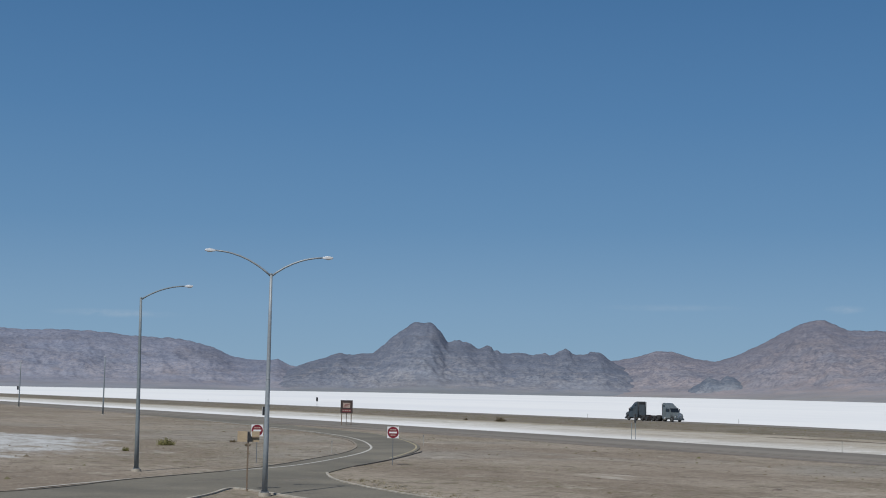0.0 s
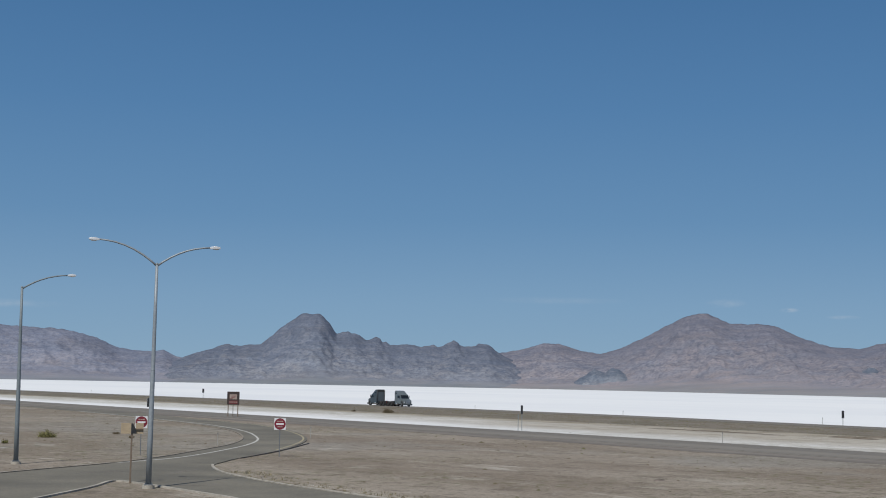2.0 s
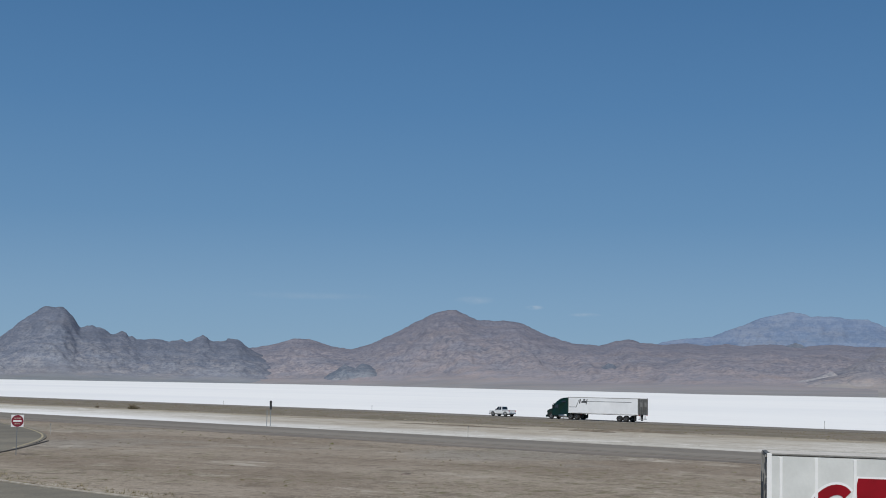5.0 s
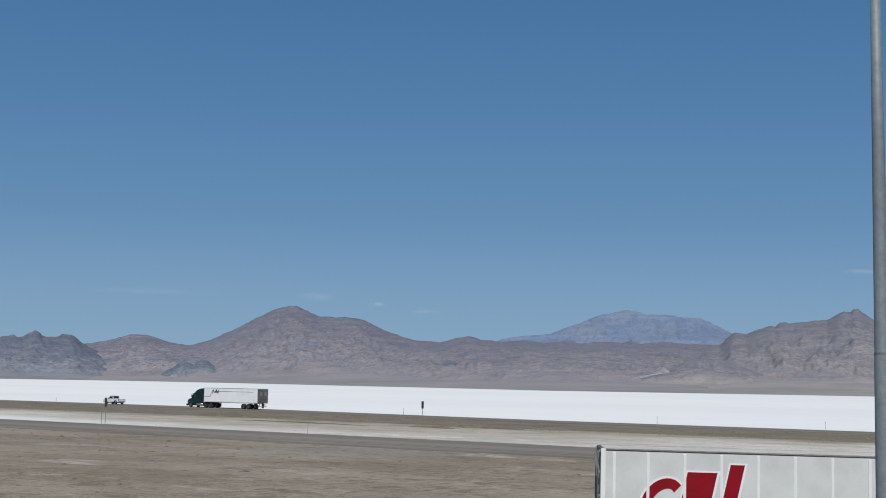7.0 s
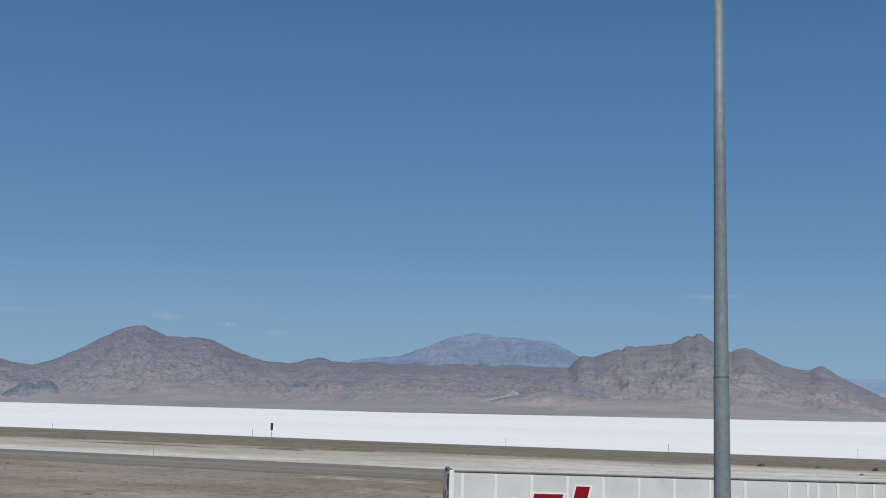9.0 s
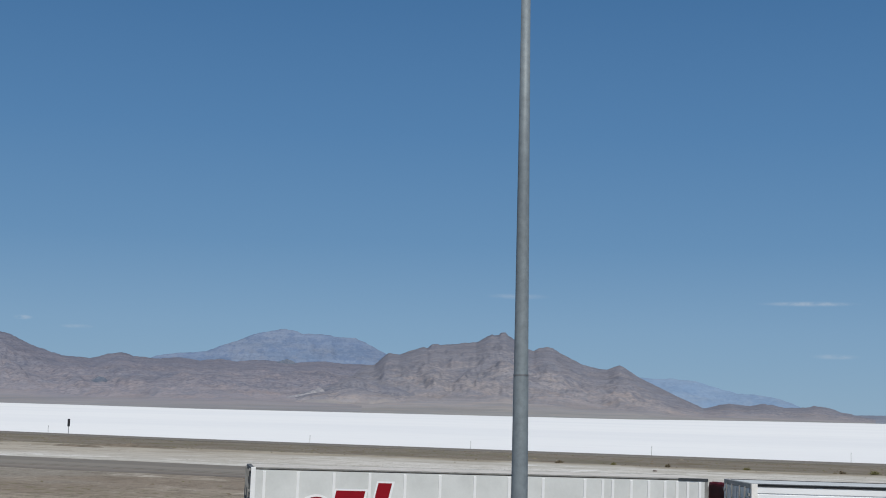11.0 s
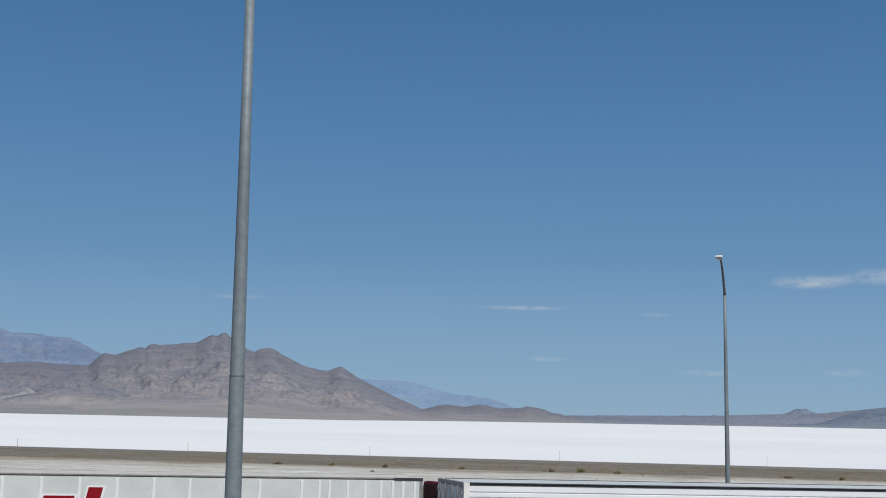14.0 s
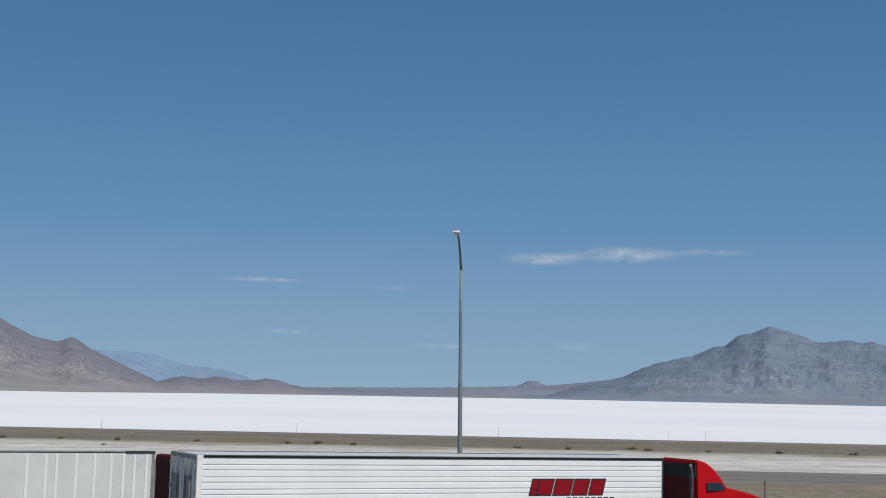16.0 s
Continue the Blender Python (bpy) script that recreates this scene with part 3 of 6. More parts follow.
def plain():
    across = [-4900, -2500, -1000, -400, -150, -60] + [n for n in range(-30, 130, 6)] + [130, 140, 150] + list(range(156, 200, 2)) + [220, 300, 500, 900, 1800, 3000, 4900]
    along = [-4900, -2500, -1200, -700, -450, -300] + list(range(-200, 520, 12)) + [600, 800, 1100, 1600, 2600, 4900]
    bm = B()
    grid = []
    for y in along:
        row = []
        for n in across:
            z = berm_height(n, y)
            if 6 < n < 99 and -200 < y < 520:
                z += 0.05 * noise.noise((n * 0.05, y * 0.02, 1.0)) - 0.01
            row.append(bm.verts.new((n, y, z)))
        grid.append(row)
    for a, b in zip(grid, grid[1:]):
        for i in range(len(across) - 1):
            bm.faces.new((a[i], a[i + 1], b[i + 1], b[i]))
    bmesh.ops.recalc_face_normals(bm, faces=bm.faces[:])
    if bm.faces[0].normal.z < 0:
        bmesh.ops.reverse_faces(bm, faces=bm.faces[:])
    ob = link("ground", bm, M_PLAIN, smooth=True)
    ob.matrix_world = HIGHWAY
    tagged(ob, "dun desert dirt turning to blinding white salt flat", "ground", kind="structure")


plain()


def road_strip(name, n1, n2, z, mat, label, category="road", y1=-2400, y2=4000, ragged=0.0):
    bm = B()
    ys = [y1, -1000, -400] + list(range(-250, 520, 4)) + list(range(525, 700, 25)) + [900, 1500, y2]
    mid = (n1 + n2) / 2

    def worn(n, y):
        return n + ragged * (noise.noise((y * 0.06, n, 2.0)) + 0.6 * noise.noise((y * 0.21, n, 5.0)))
    fall = (lambda y: berm_top(y) - 0.8) if n1 > 150 else (lambda y: 0.0)
    rows = [[bm.verts.new((n, y, h + fall(y))) for n, h in ((worn(n1, y), z - 0.14), (worn(n1, y), z), (mid, z + 0.05), (n2, z), (n2, z - 0.14))] for y in ys]
    for a, b in zip(rows, rows[1:]):
        for k in range(4):
            bm.faces.new((a[k], a[k + 1], b[k + 1], b[k]))
    bmesh.ops.recalc_face_normals(bm, faces=bm.faces[:])
    ob = link(name, bm, mat)
    ob.matrix_world = HIGHWAY
    return tagged(ob, label, category, kind="structure")


def stripe(name, n, wide, z, mat, label, y1=-900, y2=1500, dash=0):
    bm = B()
    if dash:
        y = y1
        while y < y2:
            box(bm, (n - wide / 2, y, z), (n + wide / 2, y + 3, z + 0.006))
            y += dash
    else:
        fall = (lambda y: berm_top(y) - 0.8) if n > 150 else (lambda y: 0.0)
        ys = [y1, -400] + list(range(-250, 700, 25)) + [900, y2]
        rows = [[bm.verts.new((n + d, y, z + h + fall(y))) for d, h in ((-wide / 2, 0), (-wide / 2, 0.006), (wide / 2, 0.006), (wide / 2, 0))] for y in ys]
        for a, b in zip(rows, rows[1:]):
            for k in range(3):
                bm.faces.new((a[k], a[k + 1], b[k + 1], b[k]))
        bmesh.ops.recalc_face_normals(bm, faces=bm.faces[:])
    ob = link(name, bm, mat)
    ob.matrix_world = HIGHWAY
    return tagged(ob, label, "road marking", kind="structure")


road_strip("road_shoulder", 100.6, 105.2, 0.03, M_SHOULDER, "dark gravel shoulder beside the eastbound carriageway", "shoulder", ragged=1.5)
road_strip("road_eastbound", 105.2, 119.2, 0.06, M_HIGHWAY, "worn grey asphalt eastbound carriageway of the highway")
road_strip("road_westbound", 176.0, 187.0, 0.86, M_HIGHWAY, "worn grey asphalt westbound carriageway on a low berm")
stripe("edge_line", 106.6, 0.28, 0.084, M_HIGHWAY_LINE, "worn white edge line along the asphalt")
stripe("edge_line", 116.2, 0.16, 0.096, M_HIGHWAY_LINE, "faded dusty edge line along the asphalt")
stripe("lane_line", 111.4, 0.14, 0.112, M_HIGHWAY_LINE, "worn broken white lane line on the asphalt", dash=12)
stripe("edge_line", 185.6, 0.2, 0.89, M_WHITE_LINE, "worn white edge line along the berm road")
stripe("edge_line", 177.6, 0.2, 0.89, M_YELLOW_LINE, "worn yellow edge line along the berm road")

# ---- the exit road and the lorry park ----
FAR_KERB = [(-40, 48), (-31, 66), (-26.5, 75), (-22.6, 81), (-20.9, 88.4), (-18.4, 94.3), (-15.7, 100.3), (-13.4, 108), (-11, 122), (-9.5, 131),
            (-8.9, 141), (-9.3, 152), (-10.8, 164.7), (-13.1, 175.5), (-17.2, 189.4), (-23.7, 204.8), (-30, 220), (-46, 254), (-70, 300)]
RIGHT_EDGE = [(-49, 290), (-24, 226), (-11.7, 200.5), (-7.9, 189.6), (-4.7, 173.5), (-2.7, 158), (-2.2, 148), (-2.6, 137.6), (-4.1, 124.4),
              (-5.7, 116), (-7.2, 109.6), (-7.9, 104)]
NOSE = [(-7.9, 104), (-8.3, 100.8), (-8.0, 97.6), (-7.2, 93.4), (-5.8, 89.4), (-3.2, 83.6), (0.2, 77.8), (3.4, 72.8), (13.5, 57)]
NEAR_KERB = [(-4.0, 70.0), (-4.4, 72.0), (-7.4, 76.6), (-9.9, 80.4), (-11.4, 82.6), (-12.4, 83.9), (-12.9, 83.2), (-13.0, 79.7), (-13.4, 76.8), (-15.5, 66), (-21, 48)]


def exit_road():
    def xy(path):
        return [(p.x, p.y) for p in path]
    outline = xy(smooth_path(FAR_KERB)) + xy(smooth_path(RIGHT_EDGE)) + xy(smooth_path(NOSE))[1:] + [(40, 52), (66, 30), (84, 2), (52, -14), (20, 26)]
    outline += xy(smooth_path(NEAR_KERB, 1))
    ob = link("road_exit", plate(B(), outline, -0.12, 0.06), M_ASPHALT)
    tagged(ob, "faded grey asphalt exit road widening into a lorry park", "road", kind="structure")
    for name, path, mat, label in (("kerb", FAR_KERB, M_KERB_BROWN, "low dirt-stained kerb along the exit road"),
                                   ("kerb", [(-2.0, 138.5), (-2.3, 136.4), (-4.0, 124.4), (-5.6, 116), (-7.0, 110)], M_KERB_DARK, "dark tarred kerb beside the exit road"),
                                   ("kerb", NOSE[1:], M_CONCRETE, "pale worn concrete kerb round the dirt island"),
                                   ("kerb", NEAR_KERB, M_CONCRETE, "pale concrete kerb round the lamp island")):
        if len(path) == 5:
            tagged(link(name, ribbon(B(), smooth_path(path), 0.15, -0.05, 0.09), mat), label, "kerb", kind="structure")
        else:
            tagged(link(name, ribbon(B(), smooth_path(path), 0.2, -0.05, 0.115), mat), label, "kerb", kind="structure")
    white = [(-24.5, 80), (-20.0, 92), (-15.0, 102.2), (-12.2, 107.4), (-10.4, 114.6), (-8.7, 124.9), (-7.6, 133.5), (-7.2, 143.7), (-8.0, 153.9), (-9.7, 167.1), (-13.7, 184.1), (-20.5, 202), (-46, 258)]
    yellow = [(-24, 224), (-12.2, 200), (-8.3, 189), (-5.1, 173), (-3.1, 158), (-2.6, 148), (-3.0, 137.6), (-4.6, 124)]
    tagged(link("edge_line", ribbon(B(), smooth_path(white, 3), 0.24, 0.06, 0.068), M_WHITE_LINE), "white painted edge line on the exit road", "road marking", kind="structure")
    tagged(link("edge_line", ribbon(B(), smooth_path(yellow, 3), 0.2, 0.06, 0.068), M_YELLOW_LINE), "yellow painted edge line on the exit road", "road marking", kind="structure")
    tar = B()
    for a, b in (((-8.8, 80.6), (-6.0, 81.5)), ((-10.2, 91), (-8.9, 95)), ((-16, 90), (-13, 93))):
        ribbon(tar, [Vector((*a, 0)), Vector((*a, 0)).lerp(Vector((*b, 0)), 0.5) + Vector((0, 0.15, 0)), Vector((*b, 0))], 0.25, 0.06, 0.066)
    tagged(link("tar_seam", tar, M_KERB_DARK), "dark tar seams sealing cracks in the asphalt", "road patch", kind="structure")


exit_road()


# ---- mountains ----
def mountain(name, label, crest, near, ridge, mat, seed, fan=0.42, rough=1.0, step=0.045, rows=84, crags=1.0):
    """A desert range seen across the flat: crest holds azimuth (degrees from +y) and height (m) of its summits and saddles.
    The foot is a smooth alluvial fan; above it spurs, gullies and ledges run down from the crest."""
    az = np.arange(crest[0][0], crest[-1][0] + step / 2, step)
    top = np.interp(az, [c[0] for c in crest], [c[1] for c in crest])
    reach = int(0.4 / step)
    kernel = np.hanning(2 * reach + 3)
    body = np.convolve(np.pad(top, reach + 1, mode="edge"), kernel / kernel.sum(), mode="valid")
    edge = np.clip(np.minimum(az - az[0], az[-1] - az) / 0.5, 0, 1)
    verts, faces = [], []
    back = 5
    shore = near * np.interp(az, (-50, 9, 18, 26, 44, 50, 62, 110), (1, 1, 0.64, 0.46, 0.46, 0.66, 0.92, 0.92)) if near < 3700 and ridge > 4000 else np.full(len(az), near)
    total = rows + back
    for i, (a, peak) in enumerate(zip(az, top)):
        ca, sa_ = math.cos(radians(a)), math.sin(radians(a))
        x = a * ridge / 57.3
        # broken rock along the skyline: small blocky tors, and notches between them
        tor = noise.noise((x / 52, seed, 3.0)) * 0.7 + noise.noise((x / 24, seed, 7.0)) * 0.8 + noise.noise((x / 11, seed, 1.0)) * 0.5
        jag = crags * edge[i] * (2.2 + peak * 0.03) * tor
        for j in range(total):
            if j < rows:
                t = j / (rows - 1)
                r = shore[i] + (ridge - shore[i]) * t
                neck = min(1.0, max(0.0, (t - 0.94) / 0.06))
                h = max(1.0, body[i] + (peak - body[i]) * neck * neck * (3 - 2 * neck) + jag * max(0.0, (t - 0.9) / 0.1) ** 2)
                rise = 0.15 * (t / fan) ** 1.25 if t < fan else 0.15 + 0.85 * ((t - fan) / (1 - fan)) ** 1.1
                if t < 1:
                    d = (t - 1) * min(ridge - shore[i], 900)
                    wx, wy = 38 * noise.noise((x / 140, d / 140, seed)), 38 * noise.noise((x / 140, d / 140, seed + 5))
                    spur = noise.ridged_multi_fractal(((x + wx + 0.45 * d) / 210, (d + wy) / 250, seed), 0.95, 2.1, 6, 1.0, 2.0) - 0.85
                    knob = noise.noise((x / 46, d / 60, seed + 2)) + 0.5 * noise.noise((x / 17, d / 24, seed + 3)) + 0.15 * noise.noise((x / 8, d / 11, seed + 4))
                    lift = min(1.0, max(0.0, (t - fan * 0.55) / 0.3))
                    w = lift * (1 - t) ** 0.3
                    z = h * rise + rough * w * (h * 0.13 * spur + (3 + h * 0.04) * knob)
                    # level ledges where hard beds crop out
                    ledge = 17 + 5 * noise.noise((x / 300, seed, 9.0))
                    z += 0.15 * rough * lift * ledge / math.tau * math.sin(z / ledge * math.tau)
                    z = min(z, EYE + (min(h, peak) - EYE) * (0.12 + 0.86 * t) * r / ridge + 1.5)
                else:
                    z = h
            else:
                t = (j - rows + 1) / back
                r = ridge + 260 * t
                z = h * (1 - t * 1.02)
            verts.append((sa_ * r, ca * r, max(z, -3.0) - (0.5 if j == 0 else 0)))
    for i in range(len(az) - 1):
        for j in range(total - 1):
            k = i * total + j
            faces.append((k, k + total, k + total + 1, k + 1))
    mesh = bpy.data.meshes.new(name)
    mesh.from_pydata(verts, [], faces)
    mesh.materials.append(mat)
    mesh.polygons.foreach_set("use_smooth", [True] * len(faces))
    # slope coordinates in hundreds of metres: along the range, and up the slope
    ground = np.array([(az[k // total] * ridge / 5730, (k % total) / (rows - 1) * 3) for k in range(len(verts))], dtype=np.float32)
    corner = np.empty(len(mesh.loops), dtype=np.int32)
    mesh.loops.foreach_get("vertex_index", corner)
    mesh.uv_layers.new(name="slope").data.foreach_set("uv", ground[corner].ravel())
    ob = new(name, mesh)
    return tagged(ob, label, "mountain", kind="structure")


def crest(ridge, pairs):
    """Azimuths with the angle of the skyline over the horizon, turned into heights at the ridge."""
    return [(a, EYE + ridge * math.tan(radians(e))) for a, e in pairs]


def mountains():
    mountain("mountain_west", "long desert range with a level crest, mauve haze in its colour", crest(4400, [(-46, 1.4), (-38, 2.0), (-30, 2.35), (-24, 2.1), (-18, 2.24), (-17, 2.19), (-15.8, 2.24), (-13.8, 2.17), (-12.9, 2.05), (-10.9, 1.97), (-9.7, 1.71), (-8.8, 1.31), (-8.2, 1.19), (-7.3, 1.16), (-6.9, 1.24), (-6.4, 0.98), (-5, 0.7), (-3.5, 0.2)]), 3620, 4400, M_ROCK_WEST, 2.0, rough=0.8, crags=0.5)
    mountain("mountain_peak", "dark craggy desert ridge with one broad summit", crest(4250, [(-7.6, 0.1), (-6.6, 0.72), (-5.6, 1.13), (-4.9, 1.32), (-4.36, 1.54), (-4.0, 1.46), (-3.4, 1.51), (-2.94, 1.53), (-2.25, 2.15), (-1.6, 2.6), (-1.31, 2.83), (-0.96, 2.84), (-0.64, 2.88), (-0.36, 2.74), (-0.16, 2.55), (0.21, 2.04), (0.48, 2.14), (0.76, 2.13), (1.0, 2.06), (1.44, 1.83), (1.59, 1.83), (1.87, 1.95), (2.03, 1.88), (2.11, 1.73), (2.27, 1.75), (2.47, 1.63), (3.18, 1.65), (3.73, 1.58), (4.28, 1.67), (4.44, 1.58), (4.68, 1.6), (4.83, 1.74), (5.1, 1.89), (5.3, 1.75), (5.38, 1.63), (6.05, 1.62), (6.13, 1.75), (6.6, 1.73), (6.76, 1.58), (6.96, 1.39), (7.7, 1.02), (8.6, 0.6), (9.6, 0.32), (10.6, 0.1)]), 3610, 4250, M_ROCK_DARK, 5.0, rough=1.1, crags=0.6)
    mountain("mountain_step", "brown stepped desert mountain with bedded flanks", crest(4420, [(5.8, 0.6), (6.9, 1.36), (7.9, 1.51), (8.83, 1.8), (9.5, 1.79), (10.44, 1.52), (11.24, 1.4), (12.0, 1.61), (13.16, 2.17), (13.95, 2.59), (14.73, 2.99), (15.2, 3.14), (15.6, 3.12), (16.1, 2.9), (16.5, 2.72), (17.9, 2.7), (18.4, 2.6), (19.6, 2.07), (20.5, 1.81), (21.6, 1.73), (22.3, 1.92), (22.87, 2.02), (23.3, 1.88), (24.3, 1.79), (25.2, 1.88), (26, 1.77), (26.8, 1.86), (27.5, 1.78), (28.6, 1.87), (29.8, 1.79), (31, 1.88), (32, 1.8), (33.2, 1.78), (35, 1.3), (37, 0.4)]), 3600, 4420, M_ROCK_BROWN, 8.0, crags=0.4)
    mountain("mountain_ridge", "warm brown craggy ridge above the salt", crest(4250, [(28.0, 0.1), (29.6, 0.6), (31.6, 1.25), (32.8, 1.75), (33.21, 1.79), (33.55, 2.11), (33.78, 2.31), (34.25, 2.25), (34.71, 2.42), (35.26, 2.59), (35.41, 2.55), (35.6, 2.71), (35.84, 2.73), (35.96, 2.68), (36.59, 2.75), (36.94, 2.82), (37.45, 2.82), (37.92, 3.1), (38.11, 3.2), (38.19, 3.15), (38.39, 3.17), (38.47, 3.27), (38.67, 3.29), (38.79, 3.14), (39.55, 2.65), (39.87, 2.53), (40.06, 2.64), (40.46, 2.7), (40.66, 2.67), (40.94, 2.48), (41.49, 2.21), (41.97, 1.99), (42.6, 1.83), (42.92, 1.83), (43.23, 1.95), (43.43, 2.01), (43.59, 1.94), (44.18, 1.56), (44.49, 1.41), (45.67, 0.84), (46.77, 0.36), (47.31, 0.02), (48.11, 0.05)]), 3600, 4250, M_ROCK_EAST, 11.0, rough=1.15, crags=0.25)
    mountain("mountain_far", "limestone mountain far behind, blue haze in its colour", crest(4720, [(22.5, 1.2), (24.2, 1.9), (25.0, 2.05), (26.16, 2.14), (27.0, 2.46), (28.4, 3.0), (29.5, 3.2), (30.2, 3.0), (31.0, 3.01), (31.76, 2.89), (32.4, 2.9), (33.55, 2.33), (35, 1.5)]), 4430, 4720, M_ROCK_BLUE_HAZE, 14.0, fan=0.2, crags=0.35)
    mountain("mountain_far_hills", "far hills with pale blue haze in their colour", crest(4720, [(41.5, 1.0), (43.6, 1.58), (44.9, 1.48), (45.6, 1.5), (46.5, 1.42), (47.4, 1.16), (48.2, 0.96), (49.6, 0.84), (50.4, 0.6), (51.4, 0.1)]), 4430, 4720, M_ROCK_PALE_HAZE, 17.0, fan=0.2, rough=0.8, crags=0.6)
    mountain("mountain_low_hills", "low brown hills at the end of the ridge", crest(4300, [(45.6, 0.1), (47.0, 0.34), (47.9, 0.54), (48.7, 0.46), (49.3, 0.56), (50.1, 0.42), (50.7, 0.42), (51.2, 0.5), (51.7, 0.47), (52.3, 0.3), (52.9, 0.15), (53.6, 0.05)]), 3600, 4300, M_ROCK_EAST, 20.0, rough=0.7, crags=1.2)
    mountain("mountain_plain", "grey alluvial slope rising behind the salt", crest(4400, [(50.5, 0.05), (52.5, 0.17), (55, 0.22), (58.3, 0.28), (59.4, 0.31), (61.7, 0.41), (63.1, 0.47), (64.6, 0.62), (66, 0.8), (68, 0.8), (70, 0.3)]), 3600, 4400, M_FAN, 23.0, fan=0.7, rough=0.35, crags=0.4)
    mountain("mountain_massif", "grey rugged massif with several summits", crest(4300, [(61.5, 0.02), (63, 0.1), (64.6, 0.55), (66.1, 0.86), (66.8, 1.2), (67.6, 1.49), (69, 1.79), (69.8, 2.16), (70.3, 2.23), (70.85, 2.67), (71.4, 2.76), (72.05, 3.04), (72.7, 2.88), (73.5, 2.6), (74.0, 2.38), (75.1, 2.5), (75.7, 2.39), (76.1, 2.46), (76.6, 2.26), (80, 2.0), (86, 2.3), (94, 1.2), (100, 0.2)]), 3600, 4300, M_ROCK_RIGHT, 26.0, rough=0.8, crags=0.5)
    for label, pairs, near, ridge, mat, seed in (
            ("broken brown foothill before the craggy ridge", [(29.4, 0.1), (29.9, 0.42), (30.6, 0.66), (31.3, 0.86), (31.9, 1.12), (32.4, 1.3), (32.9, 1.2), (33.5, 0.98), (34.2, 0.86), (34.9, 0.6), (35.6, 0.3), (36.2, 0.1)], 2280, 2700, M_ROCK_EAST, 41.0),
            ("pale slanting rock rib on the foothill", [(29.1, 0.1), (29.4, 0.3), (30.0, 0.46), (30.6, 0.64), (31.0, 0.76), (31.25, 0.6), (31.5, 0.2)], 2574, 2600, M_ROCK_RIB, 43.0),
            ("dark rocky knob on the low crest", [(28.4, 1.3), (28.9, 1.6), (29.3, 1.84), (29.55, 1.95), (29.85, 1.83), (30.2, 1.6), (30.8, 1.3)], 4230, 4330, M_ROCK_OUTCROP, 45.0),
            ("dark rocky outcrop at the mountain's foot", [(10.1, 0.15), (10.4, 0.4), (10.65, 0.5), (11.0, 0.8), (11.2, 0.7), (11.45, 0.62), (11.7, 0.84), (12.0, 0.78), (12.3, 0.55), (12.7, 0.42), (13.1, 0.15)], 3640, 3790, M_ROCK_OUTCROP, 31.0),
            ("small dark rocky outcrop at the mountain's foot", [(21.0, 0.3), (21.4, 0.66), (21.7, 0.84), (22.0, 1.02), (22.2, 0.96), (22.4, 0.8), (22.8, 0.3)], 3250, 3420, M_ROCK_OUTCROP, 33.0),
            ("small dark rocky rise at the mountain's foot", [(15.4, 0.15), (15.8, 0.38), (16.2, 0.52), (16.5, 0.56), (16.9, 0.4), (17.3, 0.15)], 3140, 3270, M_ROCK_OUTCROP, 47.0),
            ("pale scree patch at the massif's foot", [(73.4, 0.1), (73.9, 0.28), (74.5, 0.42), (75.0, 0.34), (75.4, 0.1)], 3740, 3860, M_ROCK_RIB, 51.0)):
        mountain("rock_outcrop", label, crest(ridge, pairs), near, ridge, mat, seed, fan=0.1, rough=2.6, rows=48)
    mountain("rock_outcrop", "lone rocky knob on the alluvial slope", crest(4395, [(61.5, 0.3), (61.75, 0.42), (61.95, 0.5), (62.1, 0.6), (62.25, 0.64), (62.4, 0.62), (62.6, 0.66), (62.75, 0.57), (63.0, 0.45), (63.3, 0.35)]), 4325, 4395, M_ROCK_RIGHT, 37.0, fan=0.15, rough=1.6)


mountains()


